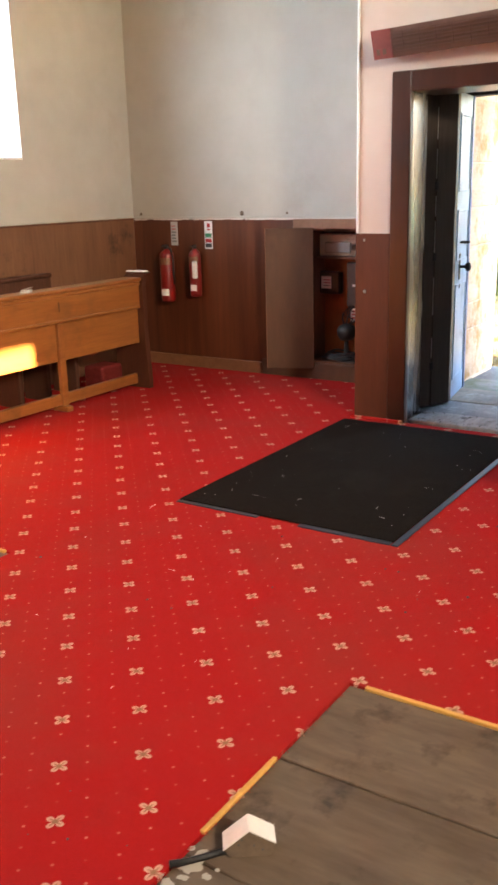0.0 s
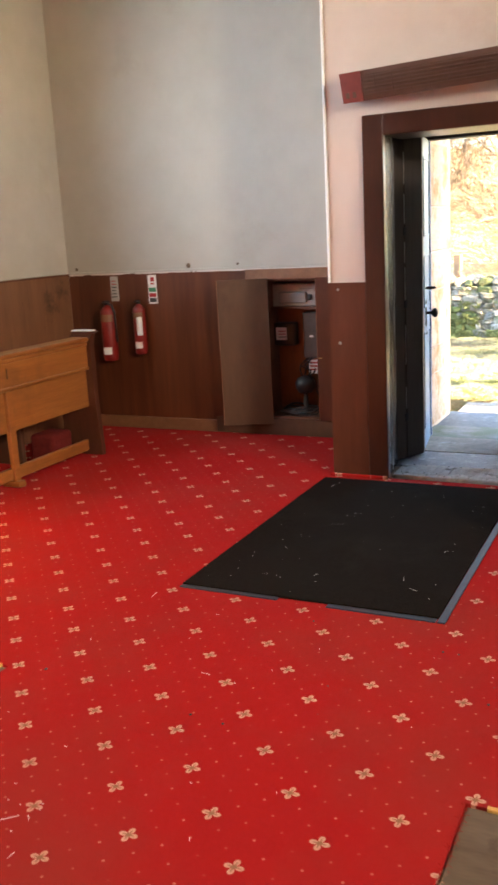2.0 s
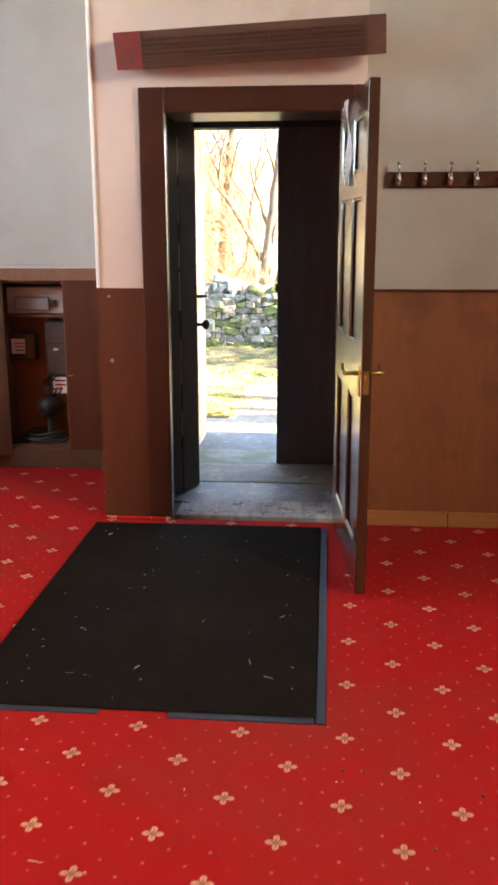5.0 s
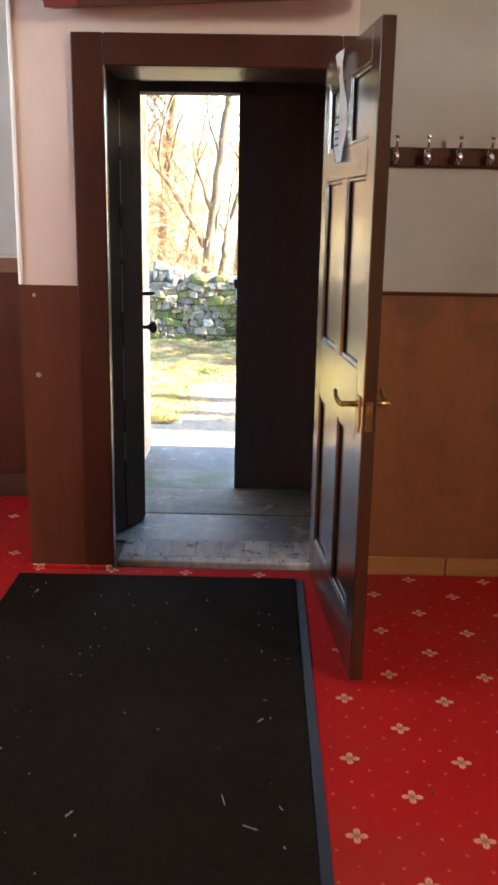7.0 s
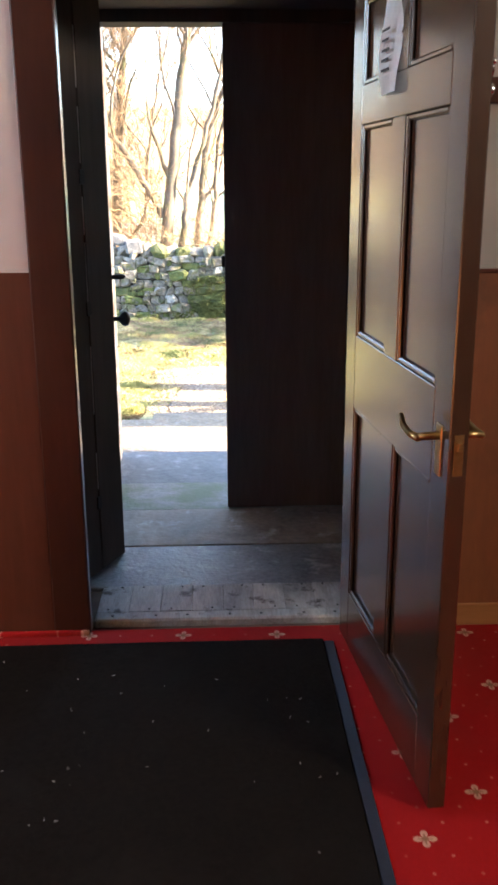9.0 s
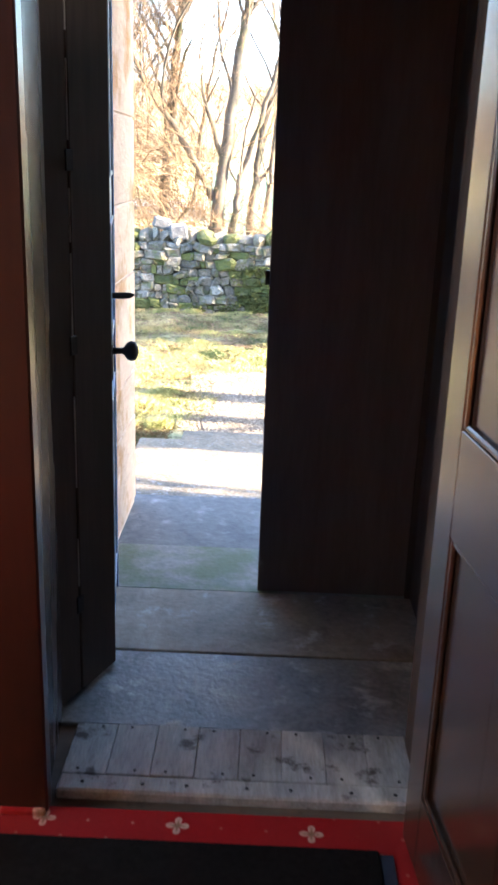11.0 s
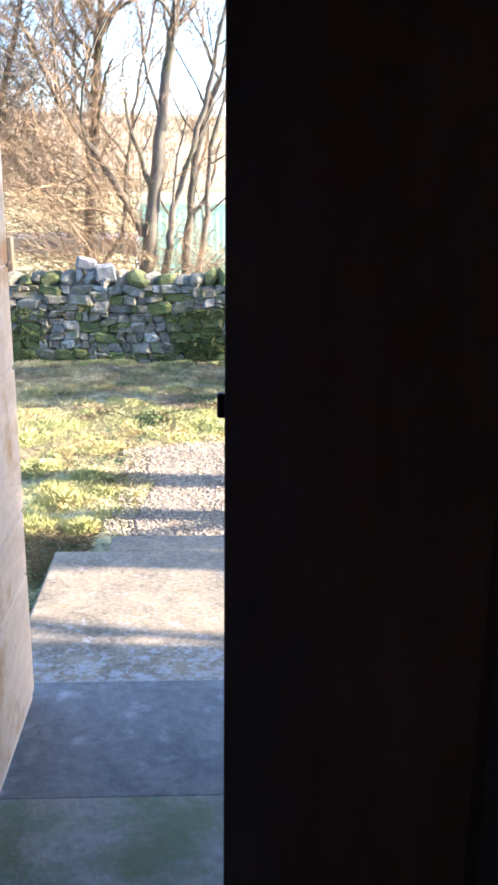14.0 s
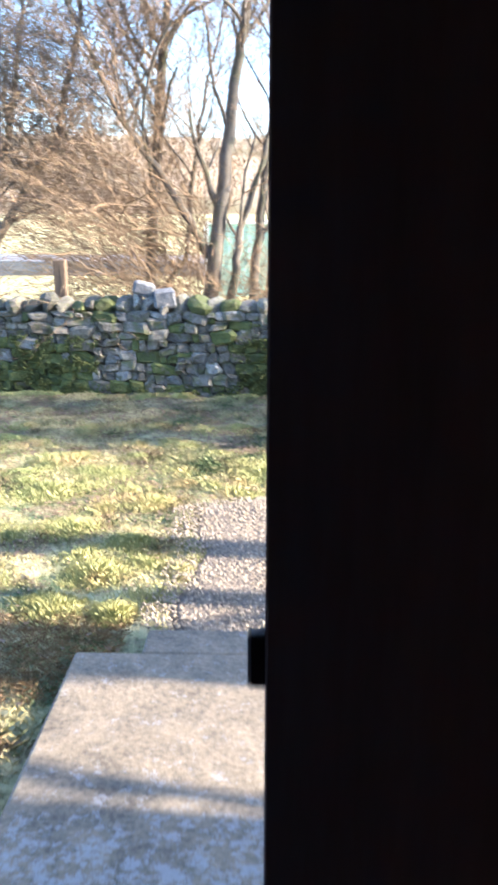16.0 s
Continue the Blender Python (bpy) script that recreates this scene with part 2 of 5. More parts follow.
M["paper"] = surface("white_paper", (0.72, 0.71, 0.69), (0.82, 0.81, 0.79), 20, rough=(0.7, 0.9), relief=0.05)
M["red"] = surface("red_enamel", (0.17, 0.008, 0.006), (0.25, 0.014, 0.010), 8, rough=(0.3, 0.45), relief=0.03, coat=0.25, stain=(0.10, 0.006, 0.005), stain_scale=9.0)
M["kneeler"] = surface("dull_red_cloth", (0.085, 0.010, 0.009), (0.14, 0.018, 0.015), 30, rough=(0.9, 1.0), relief=0.3, spec=0.1)
M["red_card"] = surface("red_print", (0.36, 0.02, 0.02), (0.44, 0.03, 0.03), 8, rough=(0.5, 0.7), relief=0.0)
M["green_card"] = surface("green_print", (0.04, 0.20, 0.10), (0.06, 0.26, 0.14), 8, rough=(0.5, 0.7), relief=0.0)
M["ink"] = surface("dark_print", (0.03, 0.03, 0.03), (0.06, 0.06, 0.06), 8, rough=(0.5, 0.7), relief=0.0)
M["grey_plastic"] = surface("grey_plastic", (0.19, 0.18, 0.165), (0.26, 0.25, 0.235), 12, rough=(0.4, 0.6), relief=0.03)
M["pale_plastic"] = surface("aged_white_plastic", (0.36, 0.34, 0.31), (0.46, 0.44, 0.41), 12, rough=(0.4, 0.6), relief=0.03)
M["dark_grey_plastic"] = surface("dark_grey_plastic", (0.045, 0.042, 0.040), (0.075, 0.070, 0.066), 12, rough=(0.4, 0.6), relief=0.04)
M["dark_plastic"] = surface("black_plastic", (0.012, 0.012, 0.012), (0.028, 0.027, 0.026), 12, rough=(0.35, 0.55), relief=0.05)
M["heater"] = surface("brown_heater_case", (0.070, 0.030, 0.020), (0.11, 0.050, 0.034), 6, rough=(0.4, 0.6), relief=0.1)
M["heater_red"] = surface("dull_red_metal", (0.12, 0.016, 0.012), (0.17, 0.026, 0.020), 8, rough=(0.4, 0.6), relief=0.1)
M["reflector"] = surface("tarnished_reflector", (0.075, 0.042, 0.030), (0.12, 0.070, 0.050), 10, (0.4, 3, 3), (0.4, 0.6), 0.1, metal=0.5)
M["white_paint"] = surface("white_gloss_paint", (0.70, 0.68, 0.64), (0.82, 0.80, 0.76), 9, rough=(0.35, 0.5), relief=0.06)
M["sill_wood"] = surface("worn_grey_threshold", (0.24, 0.22, 0.195), (0.56, 0.53, 0.49), 5, (4, 0.8, 4), (0.5, 0.75), 0.4, stain=(0.07, 0.055, 0.042), stain_scale=11, stain_at=(0.57, 0.66), random_tone=0.14)
M["flag"] = surface("flagstone", (0.155, 0.132, 0.105), (0.39, 0.335, 0.265), 4, rough=(0.6, 0.85), relief=0.5, stain=(0.46, 0.43, 0.39), stain_scale=8.0, stain_at=(0.58, 0.68), fine=9, distortion=1.0)


def slab_material():
    """Worn tan slab, with white lichen spreading from the door's edge."""
    m, nt, sh = material("weathered_slab")
    vec = coords(nt)
    coarse, grain = noise_tex(nt, vec, 5, 5, 0.65, 0.8), noise_tex(nt, vec, 48, 3, 0.65)
    both = calc(nt, "ADD", calc(nt, "MULTIPLY", coarse, 0.55), calc(nt, "MULTIPLY", grain, 0.45))
    col = mix(nt, ramp(nt, both, 0.34, 0.66), (0.085, 0.070, 0.052), (0.30, 0.24, 0.165))
    sep = nt.nodes.new("ShaderNodeSeparateXYZ")
    nt.links.new(vec, sep.inputs[0])
    spread = calc(nt, "ADD", noise_tex(nt, vec, 21, 6, 0.75), calc(nt, "MULTIPLY", ramp(nt, sep.outputs["Y"], 8.25, 7.80), 0.10))
    col = mix(nt, calc(nt, "MULTIPLY", ramp(nt, spread, 0.57, 0.68), 0.7), col, (0.33, 0.335, 0.35))
    col = mix(nt, calc(nt, "MULTIPLY", ramp(nt, noise_tex(nt, vec, 22, 5, 0.7), 0.60, 0.70), 0.5), col, (0.36, 0.32, 0.26))
    nt.links.new(col, sh.inputs["Base Color"])
    sh.inputs["Roughness"].default_value = 0.8
    bump(nt, sh, both, 0.6, 0.01)
    return m


M["slab"] = slab_material()
M["worn_flag"] = surface("worn_flagstone", (0.10, 0.105, 0.112), (0.33, 0.33, 0.325), 6, rough=(0.35, 0.65), relief=0.7, stain=(0.50, 0.49, 0.48), stain_scale=7.0, stain_at=(0.54, 0.66), fine=9, distortion=0.8)
M["mossy_flag"] = surface("algae_flagstone", (0.12, 0.125, 0.115), (0.34, 0.335, 0.30), 5, rough=(0.55, 0.8), relief=0.6, stain=(0.115, 0.14, 0.065), stain_scale=4.0, stain_at=(0.44, 0.60), fine=9, distortion=1.0)
M["step_flag"] = surface("dark_step_stone", (0.060, 0.062, 0.066), (0.19, 0.19, 0.188), 3, rough=(0.5, 0.8), relief=0.7, stain=(0.29, 0.29, 0.288), stain_scale=9.0, stain_at=(0.55, 0.75), fine=11, distortion=1.2)
M["sandstone"] = surface("pink_sandstone", (0.62, 0.48, 0.37), (0.74, 0.61, 0.49), 2.6, (1, 1, 2.2), (0.75, 0.95), 0.35, stain=(0.46, 0.30, 0.18), stain_scale=3.2, stain_at=(0.60, 0.72), distortion=1.2)
M["block"] = surface("dressed_sandstone", (0.58, 0.41, 0.29), (0.78, 0.60, 0.45), 2.6, (1, 1, 2.4), (0.75, 0.95), 1.0, stain=(0.48, 0.26, 0.10), stain_scale=3.6, stain_at=(0.53, 0.66), distortion=1.6, random_tone=0.10)


def turf_material():
    """Winter turf: green, straw and bare brown patches with fine mottling."""
    m, nt, sh = material("winter_turf")
    vec = coords(nt)
    patch, mid, fine = noise_tex(nt, vec, 1.1, 5, 0.6, 0.6), noise_tex(nt, vec, 4.5, 5, 0.65, 0.4), noise_tex(nt, vec, 32, 4, 0.7)
    mixed = calc(nt, "ADD", calc(nt, "MULTIPLY", patch, 0.6), calc(nt, "MULTIPLY", mid, 0.4))
    col = mix(nt, ramp(nt, mixed, 0.41, 0.55), (0.10, 0.145, 0.068), (0.52, 0.46, 0.25))
    col = mix(nt, calc(nt, "MULTIPLY", ramp(nt, noise_tex(nt, vec, 2.3, 6, 0.7), 0.49, 0.60), 0.9), col, (0.15, 0.105, 0.065))
    col = mix(nt, calc(nt, "MULTIPLY", ramp(nt, noise_tex(nt, vec, 7.0, 5, 0.7), 0.53, 0.63), 0.75), col, (0.10, 0.125, 0.05))
    col = mix(nt, calc(nt, "MULTIPLY", ramp(nt, fine, 0.46, 0.28), 0.85), col, (0.045, 0.045, 0.018))
    col = mix(nt, calc(nt, "MULTIPLY", ramp(nt, fine, 0.55, 0.70), 0.7), col, (0.56, 0.47, 0.24))
    nt.links.new(col, sh.inputs["Base Color"])
    sh.inputs["Roughness"].default_value = 0.9
    sh.inputs["Specular IOR Level"].default_value = 0.2
    bump(nt, sh, calc(nt, "ADD", fine, mid), 0.8, 0.03)
    return m


M["ground"] = turf_material()
M["gravel_bed"] = surface("gravel_bed", (0.065, 0.050, 0.036), (0.25, 0.195, 0.145), 45, rough=(0.8, 0.95), relief=0.9, fine=3, distance=0.02)
M["pebble"] = surface("pebble_stone", (0.11, 0.088, 0.062), (0.46, 0.38, 0.28), 30, rough=(0.7, 0.9), relief=0.2)
M["stone"] = surface("grey_field_stone", (0.068, 0.063, 0.053), (0.26, 0.235, 0.195), 14, rough=(0.8, 0.95), relief=0.8, stain=(0.115, 0.120, 0.060), stain_scale=9.0, stain_at=(0.50, 0.60), random_tone=0.38, fine=4, distance=0.02)
M["pale_stone"] = surface("pale_field_stone", (0.12, 0.116, 0.106), (0.38, 0.37, 0.345), 14, rough=(0.75, 0.9), relief=0.7, stain=(0.12, 0.115, 0.075), stain_scale=10.0, stain_at=(0.52, 0.60), random_tone=0.30, fine=4, distance=0.02)
M["moss_stone"] = surface("moss_covered_stone", (0.050, 0.064, 0.020), (0.15, 0.165, 0.055), 16, rough=(0.9, 1.0), relief=0.9, stain=(0.13, 0.125, 0.09), stain_scale=9.0, stain_at=(0.56, 0.64), random_tone=0.3, fine=4, distance=0.02)
M["moss"] = surface("green_moss", (0.040, 0.052, 0.014), (0.115, 0.130, 0.036), 9, rough=(0.9, 1.0), relief=0.9, fine=6, distance=0.02)
M["hearting"] = surface("dark_wall_core", (0.022, 0.020, 0.016), (0.06, 0.056, 0.044), 12, rough=(0.9, 1.0), relief=0.5)
M["bark"] = surface("grey_bark", (0.055, 0.046, 0.037), (0.17, 0.15, 0.125), 6, (3, 3, 0.6), (0.85, 1.0), 0.6, stain=(0.09, 0.105, 0.05), stain_scale=2.5)
M["twig"] = surface("brown_twigs", (0.12, 0.077, 0.045), (0.31, 0.215, 0.125), 4, rough=(0.8, 0.95), relief=0.1)
M["blade"] = surface("winter_grass", (0.165, 0.215, 0.080), (0.48, 0.45, 0.19), 1.4, rough=(0.6, 0.8), relief=0.0, fine=30, stain=(0.40, 0.32, 0.15), stain_scale=1.9, stain_at=(0.50, 0.60))
M["straw"] = surface("dead_straw", (0.14, 0.09, 0.045), (0.30, 0.21, 0.11), 9, rough=(0.8, 0.95), relief=0.0)
M["coping"] = surface("blue_grey_coping", (0.09, 0.095, 0.105), (0.23, 0.235, 0.25), 12, rough=(0.75, 0.9), relief=0.6, fine=4, distance=0.02)
M["grey_wood"] = surface("grey_brown_wood", (0.090, 0.062, 0.040), (0.15, 0.105, 0.068), 12, rough=(0.7, 0.9), relief=0.2)
# Tan tone stands for light on the west panelling; the stains are its own.
M["panel_west"] = surface("lit_stained_panelling", (0.115, 0.048, 0.021), (0.20, 0.090, 0.042), 1.8, (4, 4, 0.5), (0.35, 0.5), 0.03, stain=(0.045, 0.018, 0.009), stain_scale=3.2, stain_at=(0.60, 0.72))
M["leaf"] = surface("fallen_leaf", (0.13, 0.085, 0.050), (0.29, 0.20, 0.125), 5, rough=(0.7, 0.9), relief=0.1)
M["field"] = surface("pale_field", (0.36, 0.33, 0.12), (0.55, 0.47, 0.22), 0.08, rough=(0.9, 1.0), relief=0.2)
M["hill"] = surface("tan_hillside", (0.26, 0.175, 0.095), (0.41, 0.30, 0.175), 0.06, rough=(0.9, 1.0), relief=0.3, stain=(0.15, 0.12, 0.05), stain_scale=0.05, stain_at=(0.48, 0.6))
M["road"] = surface("grey_road", (0.16, 0.16, 0.165), (0.24, 0.24, 0.245), 2, rough=(0.8, 0.95), relief=0.1)
M["green_sheet"] = surface("pale_green_sheet", (0.25, 0.43, 0.36), (0.32, 0.51, 0.43), 1.0, rough=(0.4, 0.6), relief=0.05)
M["roof"] = surface("dark_slate", (0.14, 0.14, 0.145), (0.22, 0.22, 0.23), 6, rough=(0.6, 0.8), relief=0.3)


def glass_material():
    m, nt, sh = material("window_glass")
    sh.inputs["Transmission Weight"].default_value, sh.inputs["Roughness"].default_value = 1.0, 0.25
    sh.inputs["Base Color"].default_value = (0.95, 0.97, 0.96, 1)
    return m


M["glass"] = glass_material()


# ---- mesh helpers ----
def mesh_of(name, bm, mat, smooth=False):
    me = bpy.data.meshes.new(name)
    bm.to_mesh(me)
    bm.free()
    for m in (mat if isinstance(mat, list) else [mat]):
        me.materials.append(m)
    if smooth:
        me.polygons.foreach_set("use_smooth", [True] * len(me.polygons))
    return me


def part(name, bm, mat, parent=None, label="", smooth=False, kind=""):
    ob = new(name, mesh_of(name, bm, mat, smooth))
    ob.parent = parent
    return tagged(ob, label, kind=kind)


def thing(name, x, y, z, label, category, group="", rz=0.0, rx=0.0, ry=0.0):
    ob = new(name)
    ob.matrix_world = pose(x, y, z, rx, ry, rz)
    ob.empty_display_size = 0.1
    return tagged(ob, label, category, group)


def structure(name, bm, mat, label, parent=None, category=""):
    ob = part(name, bm, mat, parent, label)
    return tagged(ob, label, category or name.split("_")[0], kind="structure") if parent is None else ob


def box(x0, y0, z0, x1, y1, z1, bevel=0.0, bm=None, segments=1):
    """A block between two corners, joined to bm if given."""
    b = bmesh.new()
    bmesh.ops.create_cube(b, size=1.0)
    for v in b.verts:
        v.co = Vector((x0 + (x1 - x0) * (v.co.x + 0.5), y0 + (y1 - y0) * (v.co.y + 0.5), z0 + (z1 - z0) * (v.co.z + 0.5)))
    if bevel:
        bmesh.ops.bevel(b, geom=b.edges[:], offset=bevel, segments=segments, affect="EDGES", profile=0.5)
    return joined(b, bm)


def joined(b, bm):
    if bm is None:
        return b
    me = bpy.data.meshes.new("tmp")
    b.to_mesh(me)
    b.free()
    bm.from_mesh(me)
    bpy.data.meshes.remove(me)
    return bm


def tube(points, radii, n=8, bm=None, cap=True):
    """A round bar along points, with a radius at each."""
    b = bm or bmesh.new()
    rings = []
    for i, p in enumerate(points):
        p = Vector(p)
        d = (Vector(points[min(i + 1, len(points) - 1)]) - Vector(points[max(i - 1, 0)])).normalized()
        u = d.cross(Vector((0.31, 0.17, 0.93))).normalized() if abs(d.z) < 0.95 else d.cross(Vector((1, 0, 0))).normalized()
        w = d.cross(u)
        rings.append([b.verts.new(p + radii[i] * (u * math.cos(a) + w * math.sin(a))) for a in [2 * math.pi * k / n for k in range(n)]])
    for r0, r1 in zip(rings, rings[1:]):
        for k in range(n):
            b.faces.new((r0[k], r0[(k + 1) % n], r1[(k + 1) % n], r1[k]))
    if cap:
        b.faces.new(rings[0][::-1])
        b.faces.new(rings[-1])
    return b


def lathe(profile, n=20, bm=None, axis="z"):
    """A turned shape from (radius, height) pairs round the z axis, or round y."""
    b = bm or bmesh.new()
    rings = []
    for r, h in profile:
        ring = []
        for k in range(n):
            a = 2 * math.pi * k / n
            c = (r * math.cos(a), r * math.sin(a), h)
            ring.append(b.verts.new(c if axis == "z" else ((c[0], -c[2], c[1]) if axis == "y" else (c[2], c[0], c[1]))))
        rings.append(ring)
    for r0, r1 in zip(rings, rings[1:]):
        for k in range(n):
            b.faces.new((r0[k], r0[(k + 1) % n], r1[(k + 1) % n], r1[k]))
    b.faces.new(rings[0][::-1])
    b.faces.new(rings[-1])
    return b


def wall_with_holes(axis, at, thick, lo, hi, z0, z1, holes):
    """A wall along x (axis 'x', face at y=at) or along y, from lo to hi, thick to the far side, with holes (a0, a1, b0, b1) cut through it."""
    b = bmesh.new()
    cuts = sorted({lo, hi, *[h[0] for h in holes], *[h[1] for h in holes]})
    for a0, a1 in zip(cuts, cuts[1:]):
        spans = sorted((h[2], h[3]) for h in holes if h[0] <= a0 + 1e-6 and h[1] >= a1 - 1e-6)
        z = z0
        for s0, s1 in spans + [(z1, z1)]:
            if s0 > z + 1e-6:
                lo_at, hi_at = min(at, at + thick), max(at, at + thick)
                if axis == "x":
                    box(a0, lo_at, z, a1, hi_at, s0, bm=b)
                else:
                    box(lo_at, a0, z, hi_at, a1, s0, bm=b)
            z = max(z, s1)
    bmesh.ops.remove_doubles(b, verts=b.verts[:], dist=1e-4)
    return b


# ---- chapel: floor, walls, ceiling ----
X0, X1, Y0, YD, YA, YO, TOP = -5.17, 3.0, -4.5, 5.225, 6.2, 7.25, 4.3   # side walls, back wall, lobby front, alcove wall, outer face
CORNER = -2.528
PIT_Y = 2.2
floor = part("floor", box(X0, Y0, -0.10, X1, YA, -0.016), M["plank"])
tagged(floor, "timber sub-floor under the carpet of the chapel", "floor", kind="structure")
b = bmesh.new()
box(X0, 2.43, -0.016, -2.80, YD, 0.0, bm=b)
box(-2.80, PIT_Y + 0.02, -0.016, X1, YD, 0.0, bm=b)
box(X0, YD, -0.016, CORNER, YA, 0.0, bm=b)
box(-2.80, Y0, -0.016, -1.078, PIT_Y + 0.02, 0.0, bm=b)
structure("carpet", b, M["carpet"], "worn red carpet with cream flower motifs and dots", category="carpet")

structure("wall_west", wall_with_holes("y", X0, -0.55, Y0, YA, -0.1, TOP, [(3.4, 4.965, 1.725, 3.4), (-0.4, 1.1, 1.756, 3.4)]), M["plaster"], "cream plastered wall with damp stains above dark panelling")
structure("wall_alcove", wall_with_holes("x", YA, YO - YA, -6.0, -2.31, -0.4, TOP, [(-3.43, -2.98, 0.13, 1.165)]), M["plaster"], "cream plastered end wall above brown panelling")
structure("wall_lobby_west", box(CORNER, YD, 0.0, -2.30, YA, TOP), M["pink_plaster"], "pale plastered side of the door lobby")
structure("wall_lobby_front", box(-2.30, YD, 2.03, -1.24, YD + 0.30, TOP), M["pink_plaster"], "pale plastered wall over the inner door")
structure("wall_north", box(-1.24, YD, -0.1, X1 + 0.5, YD + 0.3, TOP), M["plaster"], "cream plastered wall beside the inner door with coat hooks")
# East openings are unseen, sized so the sun's patches land on the pew.
structure("wall_east", wall_with_holes("y", X1, 0.5, Y0, YD, -0.1, TOP, [(1.7, 3.16, 2.74, 3.78), (3.26, 3.72, 3.05, 3.385), (-0.5, 0.9, 2.74, 3.78)]), M["plaster"], "cream plastered side wall with unseen window openings shaped for the sun")
structure("wall_south", box(X0 - 0.55, Y0 - 0.5, -0.1, X1 + 0.5, Y0, TOP), M["plaster"], "plain cream plastered rear wall")
structure("ceiling", box(X0 - 0.5, Y0 - 0.5, TOP, X1 + 0.5, YO, TOP + 0.15), M["white_plaster"], "white plaster ceiling")
# outer wall round the entrance, run on unseen to x=10 for its shade
b = wall_with_holes("x", 6.50, YO - 6.50, -2.31, 10.0, -0.4, TOP, [(-2.285, -1.15, -0.4, 2.25)])
outer = structure("wall_outer", b, M["sandstone"], "dressed pink sandstone wall round the outer door")
for z0, z1, y1 in ((0.012, 0.40, 7.256), (0.406, 0.60, 7.252), (0.606, 1.02, 7.258), (1.026, 1.30, 7.253), (1.306, 1.62, 7.256), (1.626, 2.06, 7.252)):
    part("dressed_block", box(-2.300, 6.502, z0, -2.279, y1, z1, 0.005), M["block"], outer)
structure("trim_lobby_post", box(-2.31, YD + 0.372, 0, -2.262, 5.66, 2.10), M["lobby"], "dark post of the entrance lobby")
structure("wall_lobby_lining_west", box(-2.31, 5.661, 0, -2.288, 6.50, 2.12), M["lobby"], "dark boarded side of the entrance lobby")
# narrow folded half of the leaf, with a bright crack between its boards
fold = tagged(new("door_fold"), "narrow black folded half of the open outer leaf", "door", kind="structure")
fold.matrix_world = pose(-2.246, 5.600, 0.010, rz=-23.2)
part("hinge_stile", box(-0.024, 0, 0, 0, 0.103, 2.06, 0.003), M["lobby"], fold)
part("board", box(-0.026, 0.107, 0, 0.002, 0.280, 2.06, 0.003), M["lobby"], fold)
# Pale strips in place of daylight through the crack, broken at the hinges.
for z0, z1 in ((0.33, 0.47), (0.62, 0.87), (1.03, 1.235), (1.262, 1.39), (1.50, 1.68), (1.74, 1.93)):
    part("crack_light", box(-0.018, 0.1032, z0, 0.0005, 0.1068, z1), M["pale_plastic"], fold, "pale strip painted for daylight in the crack")
for z in (0.25, 0.98, 1.43):
    part("hinge", box(-0.004, 0.09, z, 0.004, 0.12, z + 0.05, 0.002), M["iron"], fold)
structure("wall_lobby_lining_east", box(-1.165, YD + 0.301, 0, -1.10, 6.50, 2.12), M["lobby_dull"], "dark boarded side of the entrance lobby")
structure("ceiling_lobby", box(-2.31, YD + 0.301, 2.10, -1.10, 6.50, 2.16), M["lobby"], "dark boarded lobby ceiling")
structure("trim_lintel", box(-2.262, 6.37, 2.054, -1.165, 6.499, 2.10, 0.002), M["lobby"], "dark timber head over the outer doors")


def window(name, x, y, z0, z1, half, label, turn):
    w = tagged(new(name), label, "window", kind="structure")
    w.matrix_world = pose(x, y, z0, rz=turn)
    h = z1 - z0
    b = bmesh.new()
    for a0, a1, c0, c1 in ((-half, -half + 0.06, 0, h), (half - 0.06, half, 0, h), (-half + 0.06, half - 0.06, 0, 0.06), (-half + 0.06, half - 0.06, h - 0.06, h)):
        box(a0, -0.03, c0, a1, 0.03, c1, bm=b)
    part("window_frame", b, M["white_paint"], w)
    part("glazing_bar", box(-0.015, -0.02, 0.06, 0.015, 0.02, h - 0.06), M["white_paint"], w)
    for s in (-1, 1):
        p = part("pane", box(min(s * 0.015, s * (half - 0.06)), -0.003, 0.06, max(s * 0.015, s * (half - 0.06)), 0.003, h - 0.06), M["glass"], w)
        p.visible_shadow = False


window("window_1", X0 - 0.50, 4.18, 1.725, 3.4, 0.782, "deep white window in the cream side wall", 90)
# Assumed twin of window_1, never in view, round the near fill lamp.
window("window_2", X0 - 0.50, 0.35, 1.756, 3.4, 0.75, "deep white window in the cream side wall", 90)

# reveals of the seen window, white plaster
b = bmesh.new()
box(X0 - 0.45, 4.957, 1.725, X0 + 0.001, 4.964, 3.4, bm=b)
structure("trim_window_reveal", b, M["white_plaster"], "white plastered window reveal")
structure("trim_window_sill", box(X0 - 0.45, 3.4, 1.726, X0 + 0.012, 4.956, 1.741), M["white_plaster"], "white plastered window sill")

# panelling
WT, WD = 1.243, 1.190
structure("wainscot_west", box(X0, Y0, 0.0, X0 + 0.014, YA - 0.016, WT), M["panel_west"], "varnished panelling, lightened to tan as if lit, with dark vertical stains", category="panelling")
structure("trim_wainscot_west", box(X0, Y0, WT, X0 + 0.022, YA - 0.016, WT + 0.012), M["wood_panel"], "thin brown cap of the panelling")
b = wall_with_holes("x", YA, -0.014, X0 + 0.014, CORNER, 0.09, WT - 0.075, [(-3.43, -2.98, 0.13, 1.165)])
structure("wainscot_alcove", b, M["wood_panel"], "varnished reddish-brown panelling", category="panelling")
b = box(X0 + 0.014, YA - 0.014, WT - 0.075, -3.55, YA, WT)
